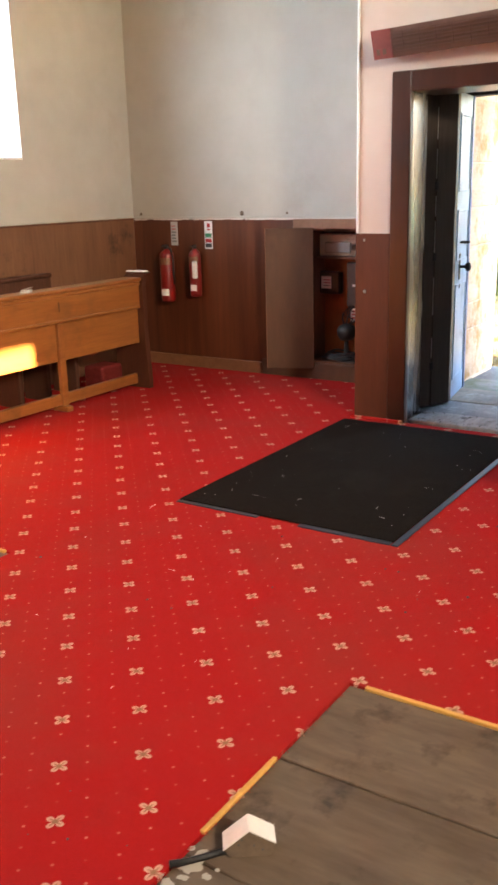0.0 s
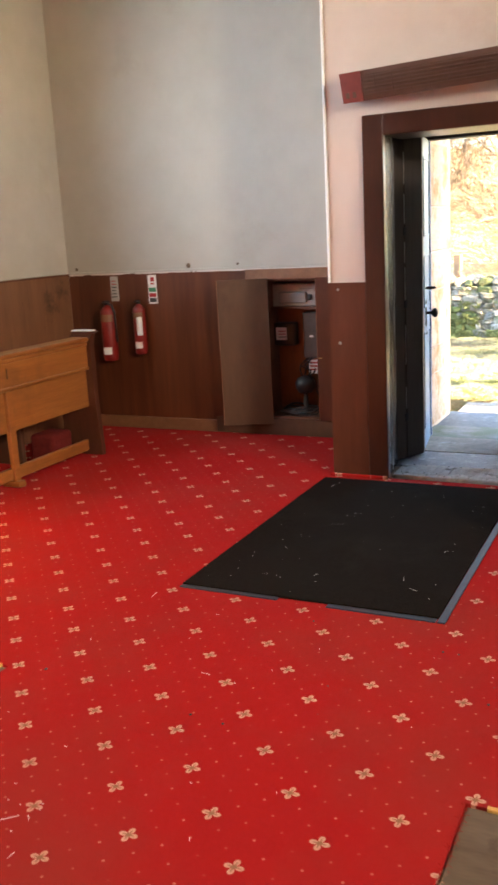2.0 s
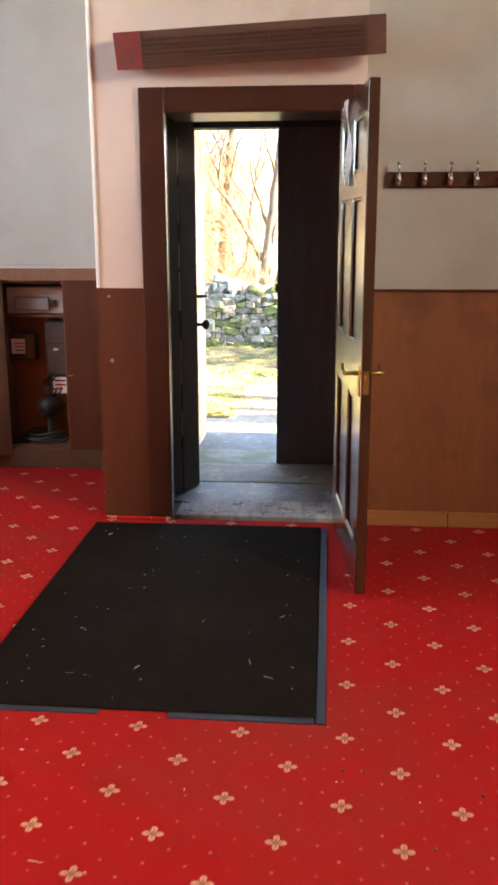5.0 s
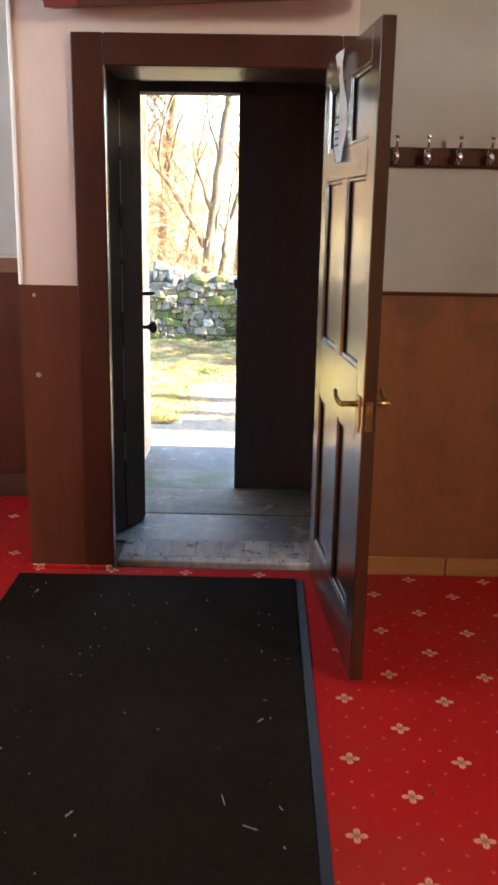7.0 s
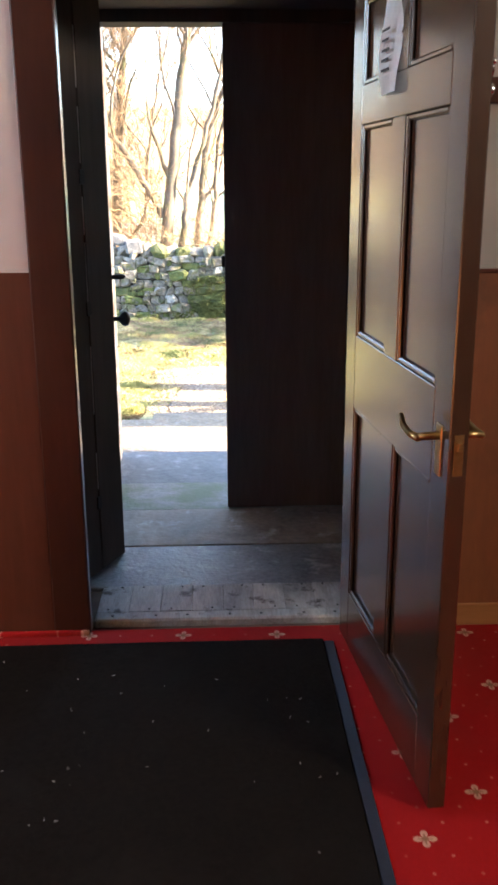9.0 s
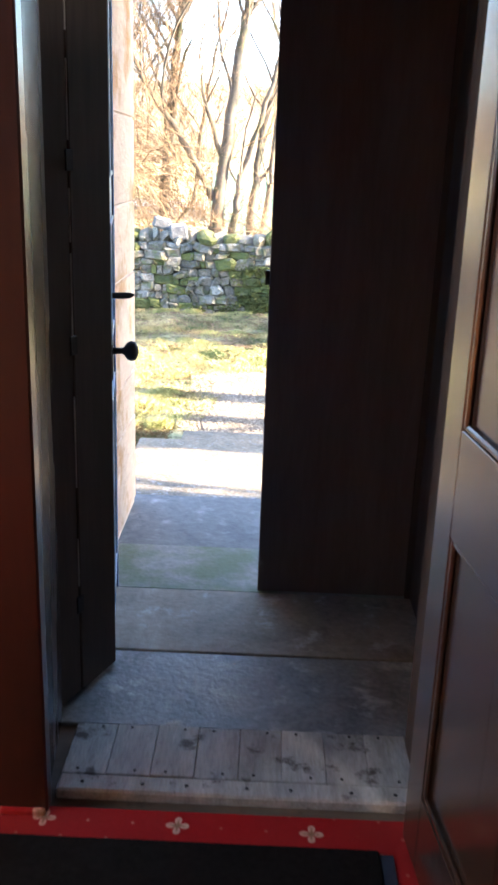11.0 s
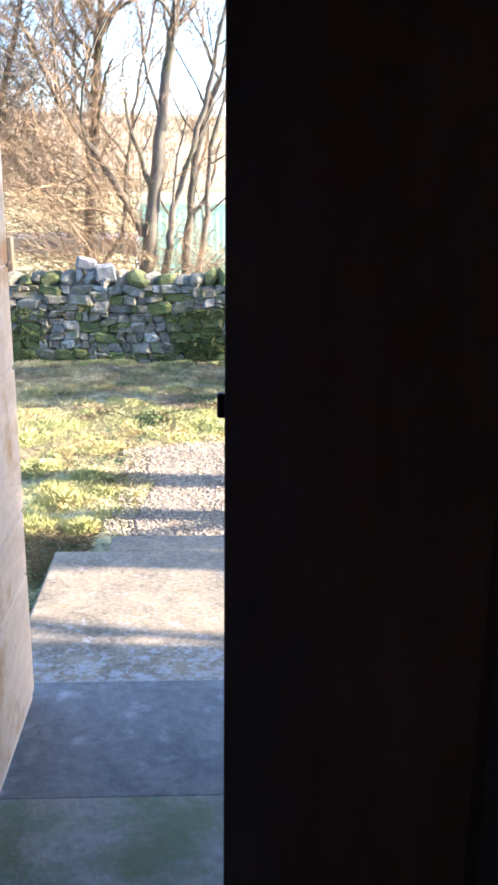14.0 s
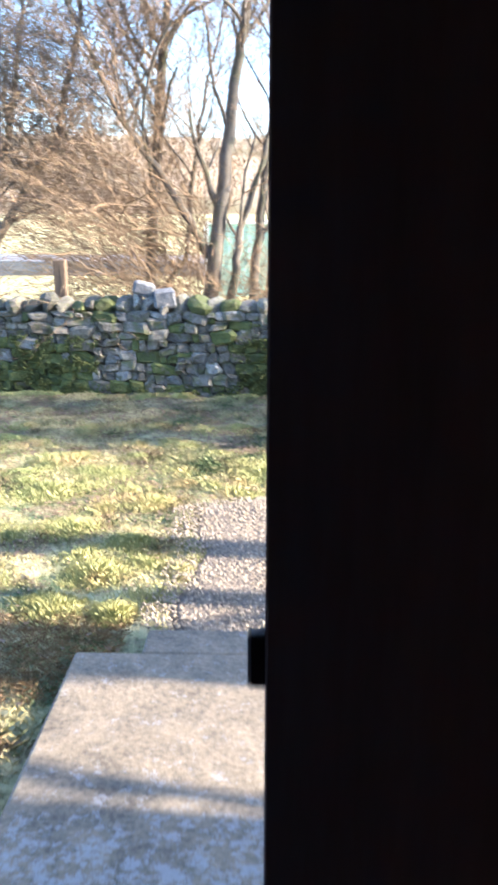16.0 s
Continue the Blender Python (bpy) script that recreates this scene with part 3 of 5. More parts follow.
structure("wainscot_alcove_top", b, M["wood_panel"], "varnished reddish-brown panelling", category="panelling")
structure("trim_cupboard_head", box(-3.55, YA - 0.03, WT - 0.075, CORNER, YA, WT, 0.003), M["trim_ply"], "tan wooden head board over the cupboard")
structure("baseboard_alcove", box(X0 + 0.02, YA - 0.03, 0, -3.86, YA, 0.095, 0.004), M["trim_ply"], "tan wooden skirting board")
structure("baseboard_cupboard", box(-3.86, YA - 0.03, 0, CORNER, YA, 0.125, 0.004), M["cupboard_door"], "dull brown wooden plinth below the cupboard")
structure("wainscot_lobby", box(CORNER - 0.012, YD - 0.014, 0, -2.305, YD, WD), M["wainscot"], "dark brown painted panel with scuffs", category="panelling")
structure("wainscot_lobby_side", box(CORNER - 0.012, YD, 0, CORNER, YA - 0.03, WD), M["wainscot"], "dark brown painted panel", category="panelling")
structure("carpet_upstand", box(CORNER - 0.03, YD - 0.040, 0.0005, -2.188, YD - 0.0275, 0.020, 0.004), M["carpet"], "red carpet edge turned up against the panel foot", category="carpet")
structure("trim_lobby_corner", box(CORNER - 0.014, YD - 0.008, WD, CORNER + 0.002, YD + 0.012, TOP, 0.003), M["white_plaster"], "white painted corner bead")
structure("trim_lobby_bead", box(CORNER + 0.011, YD - 0.008, WD, -2.305, YD, WD + 0.007), M["pink_plaster"], "pale painted bead on the panel")
structure("wainscot_north", box(-1.235, YD - 0.012, 0.078, X1, YD, WD - 0.012), M["ply"], "plain brown hardboard panelling", category="panelling")
structure("trim_wainscot_north", box(-1.235, YD - 0.022, WD - 0.012, X1, YD, WD, 0.003), M["wainscot"], "thin brown cap of the panelling")
for i, (a0, a1) in enumerate(((-1.235, -0.782), (-0.778, 0.6), (0.604, X1))):
    structure("baseboard_north", box(a0, YD - 0.022, 0, a1, YD, 0.078, 0.003), M["pine"], "knotty orange pine skirting board")

b = box(X0 + 0.022, YA - 0.020, WT + 0.001, CORNER - 0.012, YA, WT + 0.022, 0.004)
structure("trim_alcove_ledge", b, M["plaster"], "ragged cream painted ledge over the panelling")
structure("trim_west_ledge", box(X0, Y0, WT + 0.0125, X0 + 0.018, YA - 0.021, WT + 0.022, 0.003), M["plaster"], "ragged cream painted ledge over the panelling")

# ragged paint and chips along the top of the panelling
rng = random.Random(23)
b = bmesh.new()
for i in range(150):
    x, w, h = rng.uniform(X0 + 0.05, CORNER - 0.05), rng.uniform(0.008, 0.045), rng.uniform(0.003, 0.011)
    box(x - w, YA - 0.022 - rng.uniform(0, 0.003), WT + 0.003 - h, x + w, YA - 0.018, WT + 0.006, 0.0015, b)
tagged(part("paint_drips", b, M["pink_plaster"], None, kind="stuff"), "ragged cream paint edge over the panelling", "paint")
for x, r in ((-4.04, 0.020), (-3.62, 0.010), (-5.08, 0.014)):
    c = thing("wall_plug", x, YA, WT + 0.045, "small dark filled hole in the plaster", "wall plug", "wall plugs")
    part("filler", lathe([(r, -0.004), (r * 0.9, 0.004), (r * 0.5, 0.007), (0.001, 0.008)], 10, axis="y"), M["grey_wood"], c, "", True)

# inner door frame
FL, FR, FT = -2.184, -1.302, 2.0
structure("trim_architrave_west", box(-2.305, YD - 0.026, 0, FL, YD + 0.02, FT + 0.115, 0.005), M["brown_gloss"], "dark brown glossy door architrave")
structure("trim_architrave_east", box(FR, YD - 0.026, 0, -1.235, YD + 0.02, FT + 0.115, 0.005), M["brown_gloss"], "dark brown glossy door architrave")
structure("trim_architrave_head", box(FL, YD - 0.026, FT, FR, YD + 0.02, FT + 0.115, 0.005), M["brown_gloss"], "dark brown glossy door architrave")
b = box(-2.30, YD + 0.02, 0, FL - 0.012, YD + 0.370, FT + 0.03)
for v in b.verts:
    if v.co.y > YD + 0.3 and v.co.x > -2.25:
        v.co.x = -2.238
structure("trim_jamb_west", b, M["jamb_gloss"], "glossy brown door jamb")
structure("trim_jamb_east", box(FR, YD + 0.02, 0, -1.24, YD + 0.30, FT + 0.03), M["lobby_dull"], "dark brown door jamb")
structure("trim_jamb_head", box(FL, YD + 0.02, FT, FR, YD + 0.335, FT + 0.03), M["brown_gloss"], "glossy brown door head")

# threshold and lobby floor
sill = tagged(new("floor_threshold"), "worn grey wooden threshold with nails", "threshold", kind="structure")
part("front_board", box(FL, 5.272, -0.03, FR, 5.335, 0.012, 0.006), M["sill_wood"], sill)
for i in range(8):
    w = (FR - FL) / 8
    part("board", box(FL + i * w + 0.0006, 5.337, -0.03, FL + (i + 1) * w - 0.0006, 5.545, 0.009 + 0.0012 * (i % 3), 0.002), M["sill_wood"], sill)
    for k, ny in enumerate((5.352, 5.528)):
        nx = FL + (i + 0.35 + 0.3 * ((i + k) % 2)) * w
        part("nail", tube([(nx, ny, 0.0115), (nx, ny, 0.0135)], [0.004, 0.004], 8), M["iron"], sill)
for i in range(7):
    nx = FL + 0.06 + 0.128 * i + 0.02 * (i % 2)
    part("nail", tube([(nx, 5.302, 0.0115), (nx, 5.302, 0.0135)], [0.005, 0.005], 8), M["iron"], sill)
lob = tagged(new("floor_lobby"), "worn grey stone flags of the entrance lobby", "floor", kind="structure")
part("bedding", box(-2.31, 5.20, -0.3, -1.10, 7.345, -0.042), M["hearting"], lob)
part("flagstone", box(-2.31, 5.560, -0.05, -1.10, 5.947, -0.003, 0.003), M["worn_flag"], lob)
part("flagstone", box(-2.31, 5.951, -0.05, -1.10, 6.374, 0.0, 0.003), M["flag"], lob)
part("flagstone", box(-2.34, 6.379, -0.05, -1.10, 6.760, -0.003, 0.003), M["mossy_flag"], lob)
part("flagstone", box(-2.33, 6.764, -0.20, -1.10, 7.352, -0.014, 0.012, segments=2), M["step_flag"], lob)

# ---- inner door, open into the chapel ----
W, H, T = 0.897, 1.985, 0.042
door = tagged(new("door_1"), "dark varnished six-panel door standing open into the chapel", "door", kind="structure")
ang = math.degrees(math.atan2(-1.225 - -1.318, 5.20 - 4.275))
door.matrix_world = pose(-1.318, YD - 0.06, 0.018, rz=-90 + ang)
stile, mid = 0.105, 0.10
rails = [(0, 0.185), (0.785, 1.0), (1.575, 1.675), (1.885, H)]
for a0, a1 in ((0, stile), (W - stile, W)):
    part("stile", box(a0, -T, 0, a1, 0, H, 0.003), M["door_brown"], door)
for r0, r1 in rails:
    part("rail", box(stile, -T, r0, W - stile, 0, r1, 0.002), M["door_brown"], door)
for (r0, r1), (s0, s1) in zip(rails, rails[1:]):
    part("muntin", box(W / 2 - mid / 2, -T, r1, W / 2 + mid / 2, 0, s0, 0.002), M["door_brown"], door)
    for a0, a1 in ((stile, W / 2 - mid / 2), (W / 2 + mid / 2, W - stile)):
        p = part("panel", box(a0, -T * 0.68, r1, a1, -T * 0.32, s0), M["door_brown"], door)
        b = bmesh.new()
        for y0, y1 in ((-T * 0.95, -T * 0.68), (-T * 0.32, -T * 0.05)):
            box(a0, y0, r1, a0 + 0.014, y1, s0, 0.004, b)
            box(a1 - 0.014, y0, r1, a1, y1, s0, 0.004, b)
            box(a0 + 0.014, y0, r1, a1 - 0.014, y1, r1 + 0.014, 0.004, b)
            box(a0 + 0.014, y0, s0 - 0.014, a1 - 0.014, y1, s0, 0.004, b)
        part("moulding", b, M["door_brown"], p)
for side in (-1, 1):
    yy = -T - 0.004 if side < 0 else 0.004
    hand = part("handle_plate", box(W - 0.075, min(yy, yy - side * 0.004), 0.815, W - 0.040, max(yy, yy - side * 0.004), 0.930, 0.002), M["brass"], door, "brass lever plate")
    b = tube([(W - 0.055, yy, 0.905), (W - 0.055, yy + side * 0.045, 0.905)], [0.010, 0.008], 10)
    tube([(W - 0.055, yy + side * 0.045, 0.902), (W - 0.10, yy + side * 0.050, 0.900), (W - 0.15, yy + side * 0.050, 0.906), (W - 0.172, yy + side * 0.048, 0.925)], [0.009, 0.008, 0.0075, 0.006], 10, b)
    part("lever", b, M["brass"], hand, "brass lever handle", True)
part("latch_plate", box(W, -T * 0.75, 0.83, W + 0.002, -T * 0.25, 0.92, 0.0006), M["brass"], door, "brass lock face plate")
part("latch_bolt", box(W + 0.002, -T * 0.65, 0.885, W + 0.012, -T * 0.35, 0.905, 0.002), M["brass"], door)
for hz in (0.22, 1.72):
    part("hinge", tube([(0.0, 0.006, hz), (0.0, 0.006, hz + 0.09)], [0.006, 0.006], 8), M["iron"], door)

# notice hung on the inner door's face
note = thing("door_notice", 0, 0, 0, "white paper notice with a red flower hanging on the door", "notice")
note.matrix_world = door.matrix_world @ pose(0.385, -T - 0.002, 1.63)
b = bmesh.new()
vs = [[b.verts.new((-0.07 + 0.14 * i / 3, -0.004 - 0.010 * math.sin(j * 0.9 + i * 0.6) - 0.001 * j, 0.34 * j / 8)) for i in range(4)] for j in range(9)]
for j in range(8):
    for i in range(3):
        b.faces.new((vs[j][i], vs[j][i + 1], vs[j + 1][i + 1], vs[j + 1][i]))
bmesh.ops.solidify(b, geom=b.faces[:], thickness=0.0012)
part("sheet", b, M["paper"], note)
b = lathe([(0.001, 0.0), (0.016, 0.001), (0.016, 0.002), (0.001, 0.0025)], 12, axis="y")
bmesh.ops.translate(b, verts=b.verts[:], vec=(0.022, -0.022, 0.28))
part("printed_flower", b, M["red_card"], note, "red printed flower")
b = bmesh.new()
for i in range(5):
    box(-0.035, -0.0185, 0.05 + 0.022 * i, 0.03 - 0.01 * (i % 2), -0.0175, 0.056 + 0.022 * i, bm=b)
part("printed_lines", b, M["ink"], note)

# ---- outer double doors ----
LW, LH = 0.527, 2.051


def outer_leaf(name, hinge, turn, flip, label, LW, paint="black"):
    """A boarded leaf along +x from its hinge; the outer face is at y=+0.025*flip."""
    d = tagged(new(name), label, "door", kind="structure")
    d.matrix_world = pose(*hinge, 0.002, rz=turn)
    o = flip
    if o < 0:
        part("lining", box(0.0, 0.012, 0, LW, 0.022, LH, 0.002), M["black"], d)
    for i in range(4):
        a0 = LW * i / 4
        part("plank", box(a0 + 0.001, -0.012, 0, a0 + LW / 4 - 0.001, 0.025, LH, 0.002) if o > 0 else box(a0 + 0.001, -0.025, 0, a0 + LW / 4 - 0.001, 0.012, LH, 0.002), M[paint], d)
    return d


right_leaf = outer_leaf("door_2", (-1.185, 6.405), 180, -1, "closed black boarded leaf of the outer double doors", LW)
part("lock_keep", box(LW - 0.06, -0.008, 1.092, LW + 0.014, 0.011, 1.139, 0.003), M["iron"], right_leaf, "black iron lock keep")
left_leaf = outer_leaf("door_3", (-2.257, 6.43), -90 + 8.6, 1, "open boarded leaf, black inside and pale blue outside", 0.58, "lobby")
LW = 0.58
KX = 0.335          # lock stile fittings from the hinge
p = part("outer_face", box(0.004, 0.025, 0.004, LW - 0.002, 0.029, LH - 0.004, 0.001), M["blue"], left_leaf, "pale blue painted outer face")
for z0, z1 in ((0.14, 0.80), (0.96, 1.30), (1.42, 1.92)):
    b = bmesh.new()
    for a0, a1, c0, c1 in ((0.10, 0.115, z0, z1), (0.45, 0.465, z0, z1), (0.115, 0.45, z0, z0 + 0.015), (0.115, 0.45, z1 - 0.015, z1)):
        box(a0, 0.029, c0, a1, 0.035, c1, 0.002, b)
    part("moulding", b, M["blue"], p)
part("edge_bead", box(LW - 0.075, 0.029, 0.004, LW - 0.002, 0.033, LH - 0.004, 0.002), M["black"], p, "worn black lock edge")
part("weather_bead", box(0.02, 0.029, 0.004, 0.075, 0.036, LH - 0.004, 0.003), M["blue_bead"], p, "stronger blue bead")
kn = part("rim_plate", box(KX - 0.02, 0.029, 0.83, KX + 0.02, 0.033, 1.005, 0.001), M["iron"], left_leaf, "black iron rim plate")
b = lathe([(0.010, 0.033), (0.009, 0.060), (0.012, 0.066), (0.026, 0.076), (0.031, 0.088), (0.028, 0.100), (0.014, 0.108), (0.004, 0.110)], 20)
bmesh.ops.rotate(b, verts=b.verts[:], cent=(0, 0, 0), matrix=Matrix.Rotation(-math.pi / 2, 3, "X"))
bmesh.ops.translate(b, verts=b.verts[:], vec=(KX, 0, 0.917))
part("knob", b, M["iron"], kn, "round black iron knob", True)
b = tube([(KX, 0.029, 1.083), (KX, 0.06, 1.083), (KX, 0.085, 1.084), (KX, 0.097, 1.085)], [0.008, 0.010, 0.009, 0.003], 10)
part("latch_thumb", b, M["iron"], left_leaf, "black iron thumb latch", True)
part("keyhole", box(KX - 0.009, 0.029, 0.770, KX + 0.009, 0.036, 0.800, 0.003), M["iron"], left_leaf)
for z in (0.20, 0.62, 1.02, 1.42, 1.86):
    part("hinge", box(-0.030, -0.010, z, 0.03, 0.002, z + 0.05, 0.003), M["iron"], left_leaf)
structure("trim_outer_frame_east", box(-1.1845, 6.37, 0.0, -1.1655, 6.499, 2.053), M["lobby_dull"], "dark timber frame of the outer doors")
structure("trim_outer_frame", box(-2.287, 6.46, 0.008, -2.280, 6.499, 2.05), M["lobby"], "dark timber frame of the outer doors")

# ---- door mat ----
matt = thing("door_mat", -1.977, 4.20, 0.0, "large worn black door mat with a navy rubber rim", "mat")
b = box(-0.589, -0.880, 0.001, 0.559, 0.918, 0.011, 0.003)
bmesh.ops.subdivide_edges(b, edges=[e for e in b.edges if e.calc_length() > 0.5], cuts=24, use_grid_fill=True)
for v in b.verts:
    v.co.z += 0.0015 * noise.noise(Vector((v.co.x * 6, v.co.y * 6, 0)))
part("carpet_pad", b, M["rubber"], matt)
for x0, y0, x1, y1 in ((0.560, -0.914, 0.592, 0.91), (0.10, -0.914, 0.554, -0.881), (-0.589, -0.909, -0.12, -0.881)):
    part("rim", box(x0, y0, 0.0005, x1, y1, 0.006, 0.002), M["rim"], matt, "navy rubber rim")

# ---- bared floorboards with pine strips ----
for nm, xa, xb, y1 in (("floorboards_east", -1.078, X1, PIT_Y + 0.02), ("floorboards_west", X0, -2.80, 2.43)):
    fb = tagged(new(nm), "bare grey floorboards with scuffs where the carpet is cut away", "floorboards", kind="structure")
    for i in range(9):
        part("plank", box(xa + 0.004, y1 - 0.43 * (i + 1) + 0.004, -0.016, xb - 0.004, y1 - 0.43 * i - 0.003, -0.006 - 0.001 * (i % 2), 0.003), M["plank"], fb)
for x0, y0, x1, y1 in ((-1.084, 1.435, -1.070, 1.775), (-1.02, PIT_Y + 0.008, 0.35, PIT_Y + 0.024)):
    structure("trim_carpet_strip", box(x0, y0, -0.006, x1, y1, 0.006, 0.002), M["strip"], "yellow pine strip at the cut carpet edge")
structure("trim_carpet_strip", box(-3.9, 2.416, -0.006, -2.83, 2.432, 0.006, 0.002), M["strip"], "yellow pine strip at the cut carpet edge")

# ---- heater over the door ----
heater = thing("wall_heater", -1.771, 5.10, 2.308, "long brown infrared wall heater with a dull red end", "heater", rz=-4.5, ry=-1.7)
HL = 0.60
b = bmesh.new()
prof = [(0.04, 0.05), (-0.085, 0.035), (-0.045, -0.115), (0.06, -0.10)]
for x0, x1 in ((-HL, HL),):
    r0, r1 = [b.verts.new((x0, y, z)) for y, z in prof], [b.verts.new((x1, y, z)) for y, z in prof]
    for k in range(4):
        b.faces.new((r0[k], r0[(k + 1) % 4], r1[(k + 1) % 4], r1[k]))
    b.faces.new(r0[::-1])
    b.faces.new(r1)
bmesh.ops.bevel(b, geom=b.edges[:], offset=0.006, segments=2, affect="EDGES")
part("case", b, M["heater"], heater)


def on_face(u, v, out=0.0):
    """A place on the heater's open face: u along it, v from its lower edge (0) to its upper (1)."""
    y, z = -0.045 + (-0.085 + 0.045) * v, -0.115 + 0.15 * v
    return (u, y - 0.966 * out, z - 0.26 * out)


def face_bar(u0, u1, v0, v1, d0, d1):
    b = bmesh.new()
    ring = [[b.verts.new(on_face(u, v, d)) for v, d in ((v0, d0), (v1, d0), (v1, d1), (v0, d1))] for u in (u0, u1)]
    for k in range(4):
        b.faces.new((ring[0][k], ring[0][(k + 1) % 4], ring[1][(k + 1) % 4], ring[1][k]))
    b.faces.new(ring[0][::-1])
    b.faces.new(ring[1])
    bmesh.ops.recalc_face_normals(b, faces=b.faces[:])
    return b


part("reflector", face_bar(-HL + 0.13, HL - 0.09, 0.14, 0.86, 0.0, 0.003), M["reflector"], heater, "tarnished metal reflector")
part("end_cap", face_bar(-HL - 0.003, -HL + 0.12, 0.0, 1.0, -0.005, 0.007), M["heater_red"], heater, "dull red end cap")
part("end_cap", face_bar(HL - 0.08, HL + 0.003, 0.0, 1.0, -0.005, 0.007), M["heater"], heater)
for v in (0.20, 0.32, 0.44, 0.56, 0.68, 0.80):
    part("grille_bar", face_bar(-HL + 0.12, HL - 0.08, v - 0.018, v + 0.018, 0.012, 0.018), M["heater"], heater)
for v in (0.38, 0.62):
    part("element", tube([on_face(-HL + 0.13, v, 0.008), on_face(HL - 0.09, v, 0.008)], [0.005, 0.005], 8), M["reflector"], heater, "dull quartz heating tube")
for i in range(9):
    u = -HL + 0.2 + i * 0.1
    part("guard_wire", face_bar(u - 0.0015, u + 0.0015, 0.12, 0.88, 0.018, 0.021), M["heater"], heater)
for u in (-HL + 0.02, -HL + 0.06):
    part("rating_plate", face_bar(u, u + 0.02, 0.15, 0.34, 0.007, 0.009), M["reflector"], heater)
part("rating_plate", face_bar(HL - 0.06, HL - 0.03, 0.70, 0.88, 0.007, 0.009), M["reflector"], heater)
for u in (-0.4, 0.4):
    part("bracket", box(u - 0.02, 0.03, -0.06, u + 0.02, 0.120 + 0.0785 * u, 0.0, 0.003), M["iron"], heater)

# ---- coat hooks ----
rack = thing("coat_rack", -0.50, YD, 1.66, "dark wooden coat rail with chrome double hooks", "coat rack")
part("rail", box(-0.64, -0.022, 0, 0.64, 0, 0.07, 0.006, segments=2), M["bench"], rack)
for i in range(11):
    x = -0.586 + 0.1185 * i
    b = box(x - 0.010, -0.026, 0.010, x + 0.010, -0.022, 0.062, 0.003)
    tube([(x, -0.024, 0.050), (x, -0.045, 0.062), (x, -0.062, 0.082), (x, -0.066, 0.100)], [0.006, 0.005, 0.005, 0.004], 8, b)
    tube([(x, -0.024, 0.024), (x, -0.040, 0.012), (x, -0.052, 0.016), (x, -0.056, 0.030)], [0.006, 0.005, 0.005, 0.005], 8, b)
    h = part("hook", b, M["chrome"], rack, "chrome double hook", True)
    k = lathe([(0.002, -0.010), (0.008, -0.006), (0.010, 0.0), (0.008, 0.006), (0.002, 0.010)], 12)
    bmesh.ops.translate(k, verts=k.verts[:], vec=(x, -0.066, 0.106))
    part("hook_ball", k, M["chrome"], h, "", True)
    k = lathe([(0.003, -0.018), (0.013, -0.010), (0.015, 0.002), (0.010, 0.014), (0.003, 0.018)], 12)
    bmesh.ops.translate(k, verts=k.verts[:], vec=(x, -0.050, 0.034))
    part("hook_ball", k, M["chrome"], h, "", True)

# ---- fire extinguishers and their signs ----


def extinguisher(x, z, r, h, label, hose):
    e = thing("fire_extinguisher", x, YA - 0.014 - r - 0.012, z, label, "extinguisher", "fire extinguishers on the panelling")
    part("cylinder", lathe([(r * 0.55, 0.0), (r * 0.92, 0.006), (r, 0.03), (r, h * 0.80), (r * 0.93, h * 0.845), (r * 0.62, h * 0.89), (r * 0.36, h * 0.91), (r * 0.34, h * 0.93)], 28), M["red"], e, "", True)
    v = part("valve", lathe([(r * 0.32, h * 0.93), (r * 0.32, h * 0.965), (r * 0.22, h * 0.975)], 14), M["dark_plastic"], e, "black valve head")
    part("lever", box(-0.012, -r * 1.0, h * 0.965, 0.012, r * 0.5, h * 0.978, 0.003), M["dark_plastic"], v)
    part("carry_handle", box(-0.011, -r * 0.9, h * 0.985, 0.011, r * 0.4, h * 1.0, 0.003), M["iron"], v)
    for z0, z1, name, m in ((h * 0.66, h * 0.78, "label_band", "trim_ply"), (h * 0.12, h * 0.24, "label", "paper")):
        bb = bmesh.new()
        span = 1.15 if name == "label_band" else 0.62
        c = -math.pi / 2 + (0.15 if name == "label" else 0)
        ring = [[bb.verts.new(((r + 0.0012) * math.cos(c + span * (k / 8 - 0.5) * 2), (r + 0.0012) * math.sin(c + span * (k / 8 - 0.5) * 2), zz)) for k in range(9)] for zz in (z0, z1)]
        for k in range(8):
            bb.faces.new((ring[0][k], ring[0][k + 1], ring[1][k + 1], ring[1][k]))
        part(name, bb, M[m], e, "printed label")
    if hose:
        part("hose", tube([(r * 0.3, -0.01, h * 0.95), (r * 0.9, -r * 0.3, h * 0.93), (r * 1.15, -r * 0.2, h * 0.8), (r * 1.12, -r * 0.1, h * 0.5), (r * 1.1, 0, h * 0.32)], [0.008] * 4 + [0.010], 8), M["dark_plastic"], e, "black hose", True)
    else:
        bb = box(r * 0.15, -r - 0.014, h * 0.36, r * 0.95, -r * 0.55, h * 0.70, 0.008)
        part("instruction_label", bb, M["paper"], e, "white instruction label")
    part("bracket", box(-0.02, r, h * 0.5, 0.02, r + 0.012, h * 0.7, 0.002), M["iron"], e)
    return e


